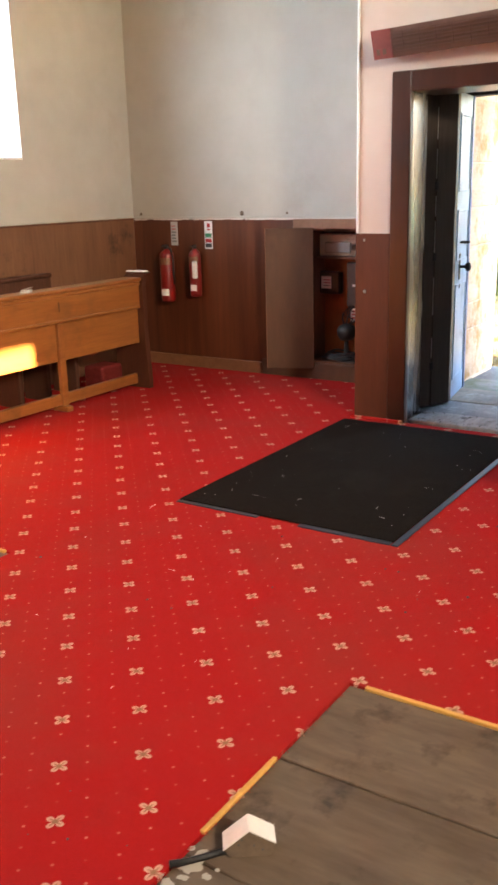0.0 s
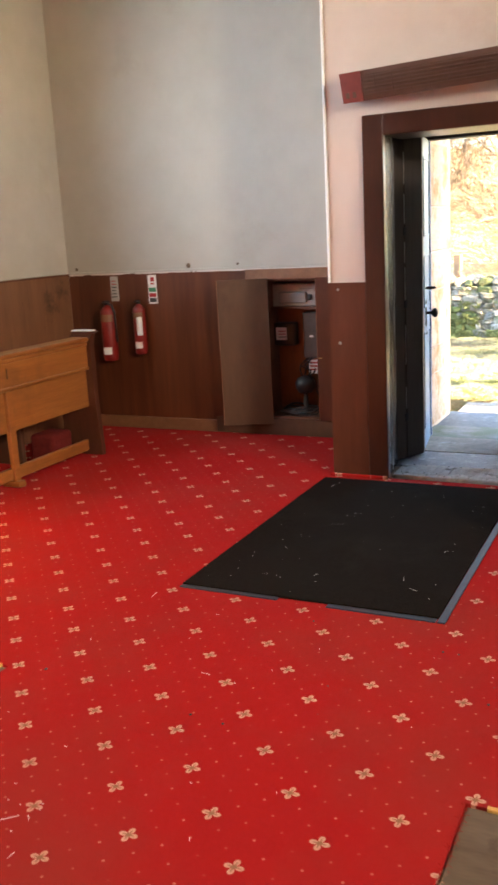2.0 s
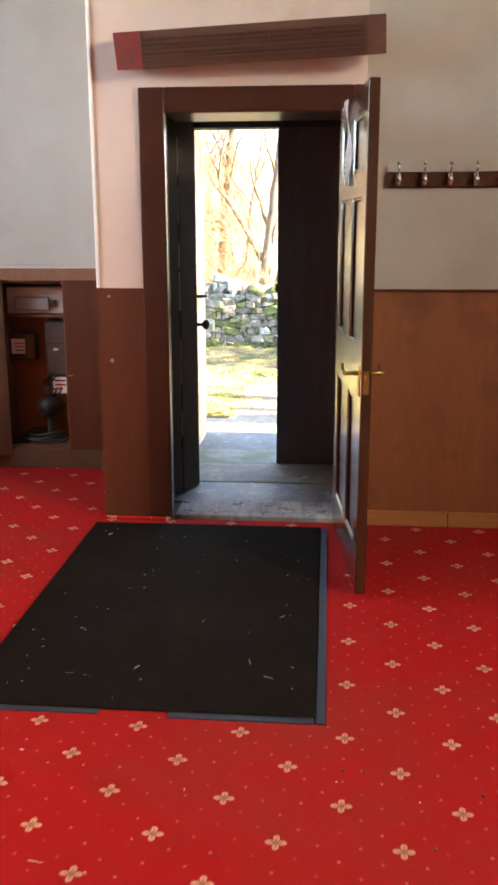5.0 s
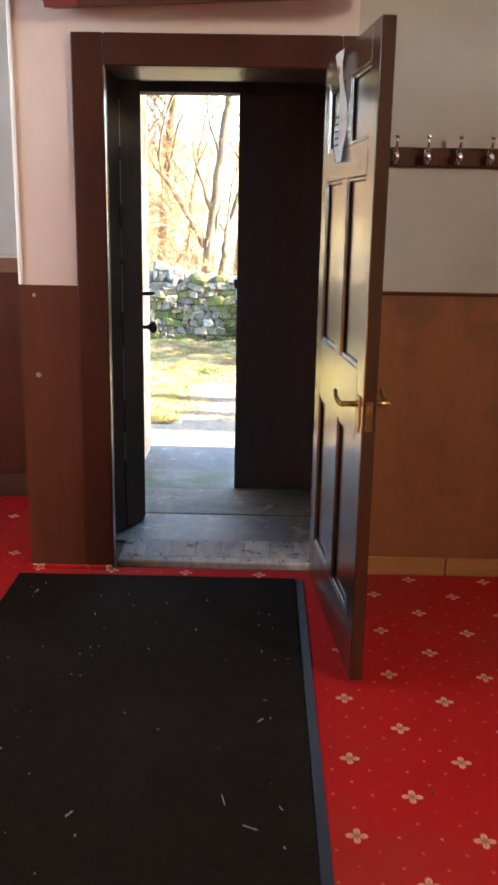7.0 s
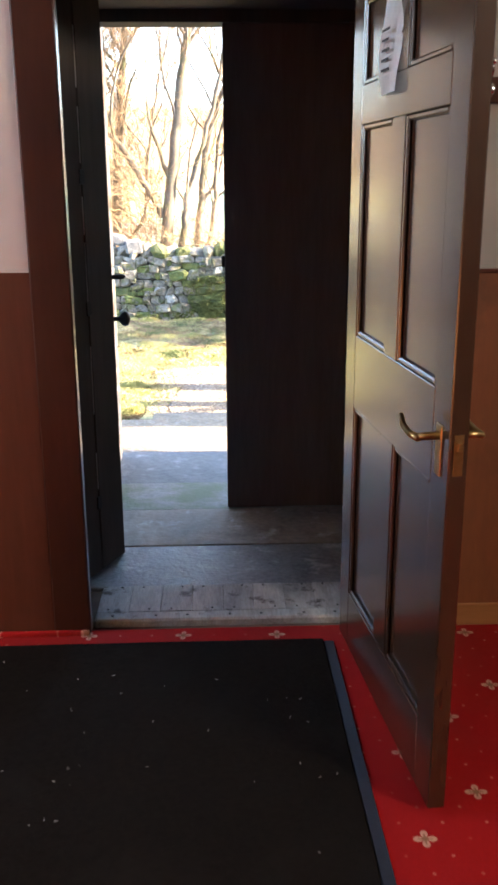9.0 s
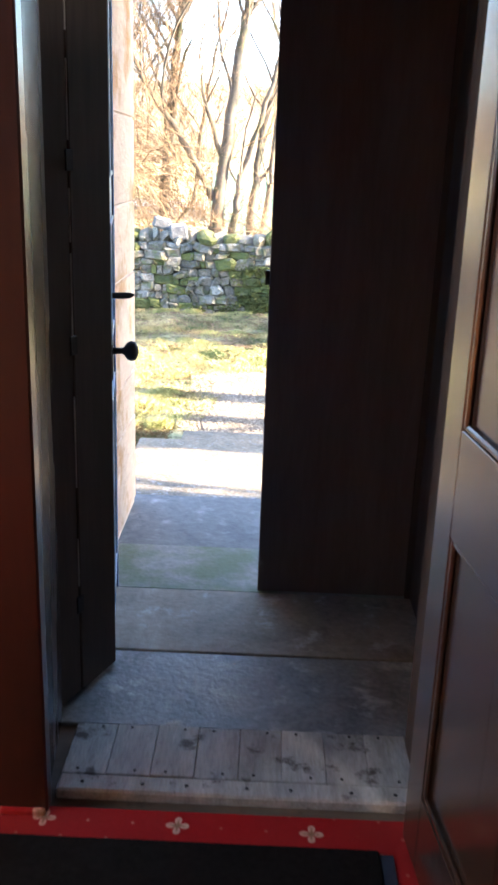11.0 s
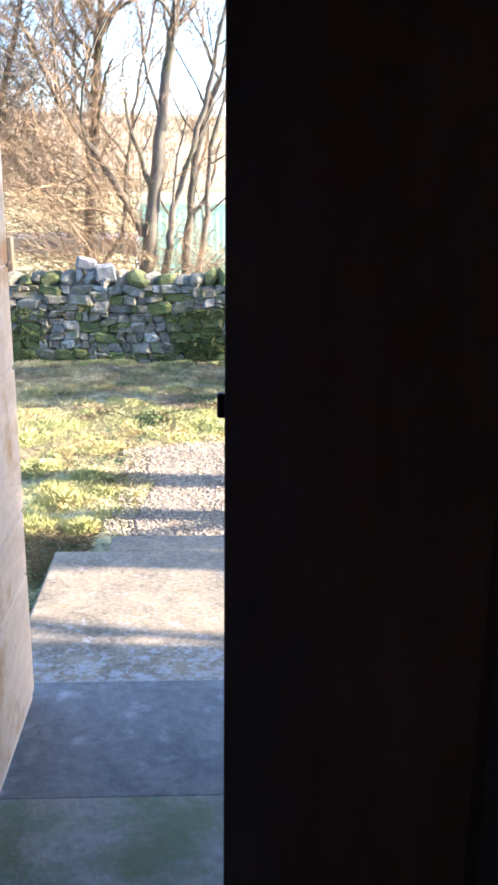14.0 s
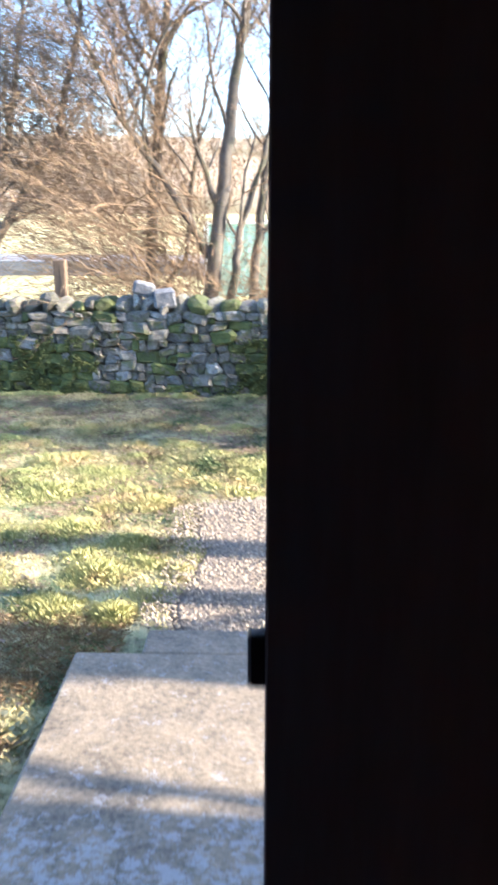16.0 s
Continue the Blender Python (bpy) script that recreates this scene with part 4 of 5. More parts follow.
extinguisher(-4.755, 0.560, 0.062, 0.480, "large red fire extinguisher hung on brown panelling", True)
extinguisher(-4.470, 0.615, 0.050, 0.425, "smaller red fire extinguisher with a white label", False)
sg = thing("sign", -4.718, YA - 0.0145, 1.03, "narrow pale printed notice above an extinguisher", "sign", "extinguisher signs")
part("plate", box(-0.036, -0.003, 0, 0.036, 0, 0.195, 0.001), M["pale_plastic"], sg)
for i in range(6):
    part("text_bar", box(-0.024, -0.0045, 0.03 + i * 0.025, 0.022 - 0.006 * (i % 3), -0.003, 0.038 + i * 0.025), M["red_card"] if i > 3 else M["ink"], sg)
sg = thing("sign", -4.365, YA - 0.0145, 1.005, "white printed notice with red, green and black panels", "sign", "extinguisher signs")
part("plate", box(-0.039, -0.003, 0, 0.039, 0, 0.222, 0.001), M["paper"], sg)
for z0, z1, m in ((0.012, 0.045, "ink"), (0.052, 0.082, "red_card"), (0.092, 0.125, "green_card"), (0.150, 0.162, "red_card"), (0.172, 0.205, "red_card")):
    part("print_block", box(-0.031 if z0 < 0.14 else -0.012, -0.0045, z0, 0.031 if z0 < 0.14 else 0.018, -0.003, z1), M[m], sg)

# ---- meter cupboard in the panelling ----
cup = thing("meter_cupboard", -3.205, YA, 0.13, "built-in meter cupboard with one door standing open", "cupboard")
cw, ch, cd = 0.225, 1.034, 0.26
for nm, c in (("back", (-cw, cd - 0.015, 0, cw, cd, ch)), ("side", (-cw, 0, 0, -cw + 0.012, cd - 0.015, ch)), ("side", (cw - 0.012, 0, 0, cw, cd - 0.015, ch)),
              ("base", (-cw + 0.012, 0, 0, cw - 0.012, cd - 0.015, 0.012)), ("top", (-cw + 0.012, 0, ch - 0.012, cw - 0.012, cd - 0.015, ch))):
    part(nm, box(*c), M["ply"] if nm == "back" else M["cupboard"], cup)
part("shelf", box(-cw + 0.012, 0.12, 0.805, cw - 0.012, cd - 0.015, 0.822), M["cupboard"], cup)
part("back_board", box(-cw + 0.012, cd - 0.022, 0.822, cw - 0.012, cd - 0.0155, ch - 0.012), M["cupboard"], cup, "brown mounting board")
d = part("door", box(-0.375, -0.016, -0.045, 0, 0.0, ch + 0.012, 0.002), M["cupboard_door"], cup, "plain brown hardboard door, open")
d.matrix_basis = pose(-0.170, -0.022, 0, rz=21)
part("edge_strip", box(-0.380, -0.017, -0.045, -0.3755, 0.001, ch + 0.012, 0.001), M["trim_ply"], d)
d = part("door", box(0.210, -0.034, -0.005, 0.645, -0.016, ch + 0.008, 0.002), M["wainscot"], cup, "closed brown door")
part("edge_strip", box(0.205, -0.035, -0.005, 0.2098, -0.015, ch + 0.008, 0.001), M["trim_ply"], d)
part("catch", box(0.215, -0.038, 0.46, 0.245, -0.034, 0.466, 0.001), M["brass"], d)
u = thing("consumer_unit", -3.225, YA + 0.2375, 0.957, "pale grey fuse board with a darker breaker box", "fuse board")
part("case", box(-0.185, -0.10, 0, 0.185, 0, 0.165, 0.008, segments=2), M["pale_plastic"], u)
part("breaker_box", box(-0.13, -0.125, 0.02, 0.095, -0.1005, 0.105, 0.010, segments=2), M["grey_plastic"], u, "darker grey breaker box")
part("main_switch", box(0.105, -0.118, 0.045, 0.135, -0.1005, 0.085, 0.004), M["dark_plastic"], u, "black main switch")
part("cover_seam", box(0.04, -0.1025, 0.125, 0.15, -0.1005, 0.129), M["grey_plastic"], u)
u = thing("electricity_meter", -3.335, YA + 0.2445, 0.655, "black electricity meter with a white label", "meter")
part("case", box(-0.09, -0.09, 0, 0.085, 0, 0.175, 0.014, segments=2), M["dark_plastic"], u)
part("dial_window", box(-0.066, -0.0945, 0.045, 0.022, -0.0905, 0.140, 0.001), M["paper"], u, "white meter label")
for i in range(3):
    part("text_bar", box(-0.045, -0.0957, 0.065 + 0.022 * i, 0.015, -0.0947, 0.071 + 0.022 * i), M["red_card"] if i else M["ink"], u)
u = thing("time_switch", -3.105, YA + 0.2445, 0.56, "tall dark grey switch box on the cupboard back", "switch")
part("case", box(-0.085, -0.075, 0, 0.075, 0, 0.345, 0.012, segments=2), M["dark_grey_plastic"], u)
part("maker_tag", box(-0.03, -0.0775, 0.16, 0.0, -0.0755, 0.175), M["paper"], u, "small pale tag")
part("cover_seam", box(-0.080, -0.0775, 0.205, 0.070, -0.0755, 0.209), M["dark_plastic"], u)
u = thing("warning_card", -3.10, YA + 0.2445, 0.445, "pink and white warning card with red print", "card")
part("card", box(-0.048, -0.080, 0, 0.048, -0.076, 0.105, 0.001), M["paper"], u)
part("backing", box(-0.03, -0.076, 0.02, 0.03, 0, 0.09), M["dark_plastic"], u)
for i in range(3):
    part("print_block", box(-0.035, -0.0815, 0.025 + 0.026 * i, 0.035 - 0.02 * (i == 0), -0.0802, 0.037 + 0.026 * i), M["red_card"], u)
u = thing("service_head", -3.175, YA + 0.15, 0.142, "round black cable head on a short stem", "cable head")
b = lathe([(0.01, 0.155), (0.050, 0.160), (0.074, 0.195), (0.078, 0.235), (0.060, 0.270), (0.030, 0.285), (0.010, 0.290)], 18)
part("head", b, M["dark_plastic"], u, "", True)
part("stem", lathe([(0.060, 0.0), (0.050, 0.02), (0.020, 0.035), (0.016, 0.158)], 12), M["dark_plastic"], u, "", True)
rng = random.Random(41)
for k in range(6):
    x0 = -0.02 + 0.018 * k
    pts = [(x0 * 0.6, -0.01, 0.27)] + [(x0 + rng.uniform(-0.05, 0.05), rng.uniform(-0.03, 0.05), 0.29 + 0.035 * q) for q in (1, 2, 3)] + [(0.03 + 0.012 * k, 0.03, 0.43)]
    part("tail", tube(pts, [0.006] * 5, 6), M["dark_plastic"], u, "black cable tail", True)
loop = [(0.115 + 0.032 * math.cos(a), 0.02, 0.185 + 0.055 * math.sin(a)) for a in [i * 2 * math.pi / 16 for i in range(17)]]
part("hanging_loop", tube(loop, [0.006] * 17, 6), M["dark_plastic"], u, "hanging loop of black cable", True)
u = thing("cable_coil", -3.215, YA + 0.115, 0.142, "coil of black cable lying in the cupboard", "cable")
for k in range(4):
    pts = [(0.155 * math.cos(a) * (1 - 0.09 * k) + 0.01 * k, 0.07 * math.sin(a), 0.012 + 0.016 * k + 0.012 * math.sin(2 * a + k)) for a in [i * 2 * math.pi / 20 for i in range(21)]]
    part("turn", tube(pts, [0.0075] * 21, 6), M["dark_plastic"], u, "", True)

# ---- pew screen, bench and loose papers ----
pew = thing("pew", -4.42, 5.30, 0.0, "honey-coloured wooden pew front with a dark end panel", "pew")
PL = 9.0
b = bmesh.new()
prof = [(0.02, 0), (0.02, 0.06), (0.0, 0.40), (0.0, 0.80), (0.02, 0.875), (0.055, 0.892), (-0.14, 0.892), (-0.17, 0.86), (-0.20, 0.62), (-0.30, 0.40), (-0.30, 0.0)]
v0, v1 = [b.verts.new((x + 0.05, 0, z)) for x, z in prof], [b.verts.new((x + 0.05, 0.045, z)) for x, z in prof]
b.faces.new(v0)
b.faces.new(v1[::-1])
for k in range(len(prof)):
    b.faces.new((v0[k], v1[k], v1[(k + 1) % len(prof)], v0[(k + 1) % len(prof)]))
bmesh.ops.recalc_face_normals(b, faces=b.faces[:])
part("end_panel", b, M["pew_dark"], pew, "dark varnished end panel")
part("end_cap", box(-0.10, -0.008, 0.892, 0.075, 0.053, 0.902, 0.004), M["white_paint"], pew, "thin white cap on the end panel")
part("top_rail", box(-0.10, -PL, 0.825, 0.045, 0, 0.855, 0.010, segments=3), M["pew"], pew)
part("moulding", box(0.0, -PL, 0.795, 0.030, 0, 0.825, 0.008, segments=2), M["pew"], pew)
part("fascia", box(0.0, -PL, 0.645, 0.018, 0, 0.795, 0.003), M["pew"], pew)
part("fascia_moulding", box(0.0, -PL, 0.622, 0.026, 0, 0.645, 0.006), M["pew"], pew)
part("lower_panel", box(-0.025, -PL, 0.355, -0.006, 0, 0.622, 0.003), M["pew"], pew)
for y in (-0.86, -1.80, -2.75, -3.7):
    b = box(-0.015, y - 0.028, 0.04, 0.022, y + 0.028, 0.62, 0.005)
    p = part("post", b, M["pew"], pew)
    part("foot", box(-0.09, y - 0.032, 0, 0.055, y + 0.032, 0.04, 0.008), M["pew"], p)
    part("peg", box(0.019, y - 0.006, 0.70, 0.022, y + 0.006, 0.765, 0.001), M["pew_dark"], pew)
part("kick_rail", box(-0.03, -PL, 0.045, 0.0, -0.05, 0.125, 0.006), M["pew"], pew)
part("seat", box(-0.46, -PL, 0.405, -0.20, -0.9, 0.435, 0.008), M["pew"], pew)
bench = thing("pew_bench", -4.94, 4.97, 0.0, "dark wooden bench pew against the panelled wall", "pew")
part("seat", box(-0.06, -6.0, 0.42, 0.22, 0, 0.45, 0.008), M["bench"], bench)
part("backrest", box(-0.075, -6.0, 0.42, -0.045, 0, 0.87, 0.008), M["bench"], bench)
part("back_rail", box(-0.10, -6.0, 0.87, -0.03, 0, 0.90, 0.008), M["bench"], bench)
for y in (-0.05, -0.35, -0.62, -1.5, -3.0):
    part("leg", box(-0.05, y - 0.02, 0, 0.20, y + 0.02, 0.42, 0.005), M["bench"], bench)
has = thing("hassock", -4.62, 5.08, 0.0, "red padded kneeler under the pew", "kneeler")
b = box(-0.10, -0.12, 0.0, 0.10, 0.12, 0.21, 0.03, segments=3)
part("cushion", b, M["kneeler"], has, "", True)
for nm, x, y, w, l, h, r in (("folded_paper", -4.455, 4.21, 0.030, 0.040, 0.014, 30),):
    p = thing(nm, x, y, 0.855, "small white folded paper on the pew rail", "paper", rz=r)
    part("sheet", box(-w, -l, 0.0005, w, l, 0.014, 0.002), M["paper"], p)
    q = box(-w, -l, 0.015, w, l, 0.0165, 0.0004)
    for v in q.verts:
        v.co.z += h * (v.co.x + w) / (2 * w)
    part("flap", q, M["paper"], p)

# ---- broken block on the floorboards ----
blk = thing("wooden_block", -0.958, 1.459, -0.006, "broken wooden block with white painted faces lying on the boards", "block", rz=36)
b = bmesh.new()
prof = [(-0.046, 0.0), (0.048, 0.0), (0.060, 0.032), (0.0, 0.068), (-0.060, 0.020)]
v0, v1 = [b.verts.new((x, -0.030, z)) for x, z in prof], [b.verts.new((x, 0.028, z)) for x, z in prof]
b.faces.new(v0)
b.faces.new(v1[::-1])
for k in range(5):
    b.faces.new((v0[k], v1[k], v1[(k + 1) % 5], v0[(k + 1) % 5]))
bmesh.ops.recalc_face_normals(b, faces=b.faces[:])
part("body", b, M["grey_wood"], blk)
for (xa, za), (xb, zb) in ((prof[2], prof[3]), (prof[3], prof[4])):
    bb = bmesh.new()
    n = Vector((zb - za, 0, xa - xb)).normalized() * (0.003)
    n = n if n.z > 0 else -n
    q = [bb.verts.new(Vector(c)) for c in ((xa, -0.031, za), (xa, 0.029, za), (xb, 0.029, zb), (xb, -0.031, zb))]
    q2 = [bb.verts.new(v.co + n) for v in q]
    bb.faces.new(q)
    bb.faces.new(q2)
    for k in range(4):
        bb.faces.new((q[k], q[(k + 1) % 4], q2[(k + 1) % 4], q2[k]))
    bmesh.ops.recalc_face_normals(bb, faces=bb.faces[:])
    part("painted_face", bb, M["white_paint"], blk, "flaking white paint")
part("strap", tube([(-0.05, -0.02, 0.014), (-0.10, -0.035, 0.012), (-0.15, -0.045, 0.009), (-0.185, -0.05, 0.008)], [0.009, 0.008, 0.008, 0.010], 8), M["iron"], blk, "rusty dark iron strap", True)
for x, z in ((0.01, 0.03), (0.03, 0.018), (-0.025, 0.034), (-0.018, 0.046)):
    part("nail_hole", tube([(x, -0.0302, z), (x, -0.0315, z)], [0.0025, 0.0025], 8), M["ink"], blk)

# flaked whitewash beside the block
rng = random.Random(17)
b = bmesh.new()
for i in range(26):
    cx, cy, r = -1.045 + rng.gauss(0, 0.03), 1.335 + rng.gauss(0, 0.035), rng.uniform(0.006, 0.022)
    ring = [b.verts.new((cx + r * rng.uniform(0.6, 1.1) * math.cos(a), cy + r * rng.uniform(0.6, 1.1) * math.sin(a), -0.0052 + 0.00005 * i)) for a in [k * math.pi / 4 for k in range(8)]]
    b.faces.new(ring)
tagged(part("whitewash_flakes", b, M["plaster"], None, kind="stuff"), "pale plaster dust and flakes on the bare boards", "dust")

# screw caps on the lobby panel
for x, z, r in ((-2.475, 0.83, 0.011), (-2.480, 1.15, 0.008)):
    c = thing("screw_cap", x, YD - 0.014, z, "small pale plastic screw cap on the panel", "screw cap", "screw caps")
    part("dome", lathe([(r, 0.0), (r * 0.9, 0.004), (r * 0.5, 0.006), (0.001, 0.0065)], 14, axis="y"), M["grey_plastic"], c, "", True)

# litter on the mat and the carpet
rng = random.Random(4)
b = bmesh.new()
for i in range(70):
    x, y = rng.uniform(-2.5, -1.45), rng.uniform(3.35, 5.05)
    l, w, a = rng.uniform(0.001, 0.005) if i % 9 else rng.uniform(0.008, 0.022), rng.uniform(0.0005, 0.0012), rng.uniform(0, 3.14)
    c, s = math.cos(a), math.sin(a)
    q = [b.verts.new((x + u * c - v * s, y + u * s + v * c, 0.0145)) for u, v in ((-l, -w), (l, -w), (l, w), (-l, w))]
    b.faces.new(q)
tagged(part("mat_litter", b, M["paper"], None, kind="stuff"), "pale grass and grit scattered on the black mat", "litter")
b = bmesh.new()
for i in range(90):
    x, y = rng.uniform(-2.75, 0.2), rng.uniform(0.6, 5.1)
    if -1.08 < x and y < 2.25:
        continue
    if -2.6 < x < -1.36 and y > 3.25:
        continue
    r = rng.uniform(0.002, 0.007)
    lathe([(r, 0.0), (r * 0.8, r * 0.5), (r * 0.2, r * 0.7)], 5, b)
    bmesh.ops.translate(b, verts=b.verts[-15:], vec=(x, y, 0.0005))
tagged(part("carpet_litter", b, M["ink"], None, kind="stuff"), "dark crumbs of soil trodden into the carpet", "litter")

rng = random.Random(9)
b = bmesh.new()
for i in range(46):
    x, y = (-2.25 + rng.gauss(0, 0.10), 1.72 + rng.gauss(0, 0.09)) if i < 20 else (rng.uniform(-2.7, -0.2), rng.uniform(1.0, 3.2))
    if x > -1.1 and y < 2.25:
        continue
    l, w, a = rng.uniform(0.002, 0.007) if i % 7 else rng.uniform(0.012, 0.03), rng.uniform(0.0008, 0.0016), rng.uniform(0, 3.14)
    c, s = math.cos(a), math.sin(a)
    b.faces.new([b.verts.new((x + u * c - v * s, y + u * s + v * c, 0.002)) for u, v in ((-l, -w), (l, -w), (l, w), (-l, w))])
tagged(part("carpet_flecks", b, M["paper"], None, kind="stuff"), "pale flecks and straws on the red carpet", "litter")

# ================= outside =================
GZ = -0.33


def ground_z(x, y):
    z = GZ - 0.01 * max(0.0, min(1.0, (y - 9.0) / 5.0)) + (0.030 * noise.noise(Vector((x * 1.5, y * 1.5, 0))) + 0.024 * noise.noise(Vector((x * 4, y * 4, 3)))) * max(0.25, min(1.0, (-2.0 - x) / 0.5 if y < 11.3 else 1.0))
    if y > 15.5:
        z += 0.012 * (y - 15.5) * min(1.0, (y - 15.5) / 40)
    return z


b = bmesh.new()
xs = [-900, -300, -100, -40, -20, -12, -9, -7.5] + [-6 + 0.1 * i for i in range(60)] + [0.1 + 0.5 * i for i in range(9)] + [6, 9, 14, 25, 60, 200, 900]
ys = [-600, -100, -20, 0, 7.3] + [7.6 + 0.1 * i for i in range(74)] + [15.3, 16.5, 18, 21, 25, 32, 45, 70, 120, 300, 900]
grid = [[b.verts.new((x, y, ground_z(x, y) if y > 7.2 else GZ)) for x in xs] for y in ys]
for j in range(len(ys) - 1):
    for i in range(len(xs) - 1):
        b.faces.new((grid[j][i], grid[j][i + 1], grid[j + 1][i + 1], grid[j + 1][i]))
g = structure("ground", b, [M["ground"], M["field"]], "rough winter turf with moss, soil and dead leaves")
for p in g.data.polygons:
    p.use_smooth = True
    if p.center.y > 16:
        p.material_index = 1

# stone step and slab outside the door
st = tagged(new("pavement_slab"), "worn grey stone slabs outside the chapel door", "slab", kind="structure")
part("slab", box(-2.515, 7.358, -0.42, -0.85, 9.030, -0.266, 0.014, segments=2), M["slab"], st)
part("slab", box(-2.250, 9.046, -0.42, -0.75, 9.262, -0.278, 0.012, segments=2), M["slab"], st)

# gravel path


def path_edge(y):
    """The path's left edge."""
    return -2.17 - 0.02 * (y - 9.3) + 0.035 * math.sin(y * 5.1) + 0.02 * math.sin(y * 13) + (1.5 * (y - 11.0) if y > 11.0 else 0)


b = bmesh.new()
rows_y = [9.30 + 0.1 * i for i in range(20)]
last = None
for y in rows_y:
    x0 = path_edge(y)
    row = [b.verts.new((x0 + u, y, ground_z(x0 + u, y) + 0.020 + (0.0 if 0 < u < 5.9 else -0.03))) for u in (0, 0.08, 0.4, 0.9, 1.6, 2.6, 6.0)]
    if last:
        for k in range(6):
            b.faces.new((last[k], last[k + 1], row[k + 1], row[k]))
    last = row
structure("ground_path", b, M["gravel_bed"], "pale gravel path running past the door", category="path")


def scatter(name, n, place, shape, mat, label, category):
    """Many small copies of one shape, joined, as stuff. place gives x, y, z, size and turn."""
    verts, faces = [], []
    base_v, base_f = shape
    for i in range(n):
        c = place(i)
        if c is None:
            continue
        x, y, z, sx, sy, sz, a = c
        ca, sa, k = math.cos(a), math.sin(a), len(verts)
        verts += [(x + sx * u * ca - sy * v * sa, y + sx * u * sa + sy * v * ca, z + sz * w) for u, v, w in base_v]
        faces += [tuple(k + q for q in f) for f in base_f]
    me = bpy.data.meshes.new(name)
    me.from_pydata(verts, [], faces)
    me.materials.append(mat)
    return tagged(new(name, me), label, category, kind="stuff")


rng = random.Random(11)
OCTA = ([(1, 0, 0), (0, 1, 0), (-1, 0, 0), (0, -1, 0), (0.2, 0.1, 1), (0, 0, -1)], [(0, 1, 4), (1, 2, 4), (2, 3, 4), (3, 0, 4), (1, 0, 5), (2, 1, 5), (3, 2, 5), (0, 3, 5)])


def pebble_at(i):
    y = rng.uniform(9.31, 11.22)
    x = path_edge(y) + rng.uniform(-0.10, 1.5)
    if x > -0.9:
        return None
    s = rng.uniform(0.005, 0.014)
    return x, y, ground_z(x, y) + 0.022, s, s * rng.uniform(0.6, 1), s * rng.uniform(0.4, 0.8), rng.uniform(0, 6.3)


scatter("gravel", 9000, pebble_at, OCTA, M["pebble"], "loose pale gravel on the path", "gravel")
BLADE = ([(-0.5, 0, 0), (0.5, 0, 0), (0.30, 0.35, 0.6), (0.0, 1.0, 1.0)], [(0, 1, 2), (0, 2, 3)])


def off_turf(x, y, slack=0.0):
    return (-2.54 < x and y < 9.06) or (x > -2.35 and y < 9.32) or (9.2 < y < 11.2 and x > path_edge(y) + slack)


def blade_at(i):
    x, y = rng.uniform(-5.6, -0.6), 7.5 + 7.0 * rng.random() ** 0.9
    if off_turf(x, y, rng.uniform(-0.05, 0.12)):
        return None
    clump = noise.noise(Vector((x * 1.6, y * 1.6, 7))) + 0.5 * noise.noise(Vector((x * 5, y * 5, 1)))
    if clump < -0.15 and rng.random() < 0.35:
        return None
    h = rng.uniform(0.012, 0.034) * (1.0 + 1.2 * clump)
    return x, y, ground_z(x, y) - 0.004, rng.uniform(0.0014, 0.0030), h * rng.uniform(0.3, 1.8), max(0.008, h), rng.uniform(0, 6.3)


scatter("grass", 150000, blade_at, BLADE, M["ground"], "short tufty winter grass, green and straw-coloured", "grass")
TUFTS = [(-2.62, 9.95, 0.20), (-2.50, 10.35, 0.16), (-2.75, 9.55, 0.2), (-2.45, 9.5, 0.12), (-2.9, 10.6, 0.22), (-2.5, 11.1, 0.2), (-3.2, 11.3, 0.25)] * 2
TUFTS += [(rng.uniform(-4.9, -1.4), rng.uniform(9.2, 13.4), rng.uniform(0.10, 0.34)) for _ in range(110)]
TUFTS += [(rng.uniform(-4.9, -1.2), 14.45, rng.uniform(0.06, 0.14)) for _ in range(40)]


def tuft_at(i):
    cx, cy, r = TUFTS[i % len(TUFTS)]
    a, d = rng.uniform(0, 6.3), r * rng.random() ** 0.7
    x, y = cx + d * math.cos(a), min(14.52, cy + d * math.sin(a))
    if off_turf(x, y, 0.05):
        return None
    h = rng.uniform(0.016, 0.055) * (1.15 - 0.8 * d / r) * (1.35 if i % len(TUFTS) < 14 else 1.0)
    return x, y, ground_z(x, y) - 0.004, rng.uniform(0.0008, 0.0018), h * rng.uniform(0.1, 1.0), h, rng.uniform(0, 6.3)


scatter("grass_tufts", 210000, tuft_at, BLADE, M["blade"], "longer straw-yellow grass tufts in the turf", "grass")


def dry_at(i):
    x, y = rng.uniform(-3.0, -2.36), rng.uniform(8.7, 9.5)
    if off_turf(x, y, 0.0):
        return None
    return x, y, ground_z(x, y), 0.0014, rng.uniform(0.02, 0.07), rng.uniform(0.008, 0.03), rng.uniform(0, 6.3)


scatter("dry_grass", 3600, dry_at, BLADE, M["straw"], "dead brown grass beside the stone slab", "grass")
LEAF = ([(-1, 0, 0), (-0.3, -0.5, 0.25), (0.5, -0.4, 0.1), (1, 0, 0.3), (0.4, 0.45, 0.2), (-0.4, 0.45, 0.0)], [(0, 1, 5), (1, 2, 4, 5), (2, 3, 4)])


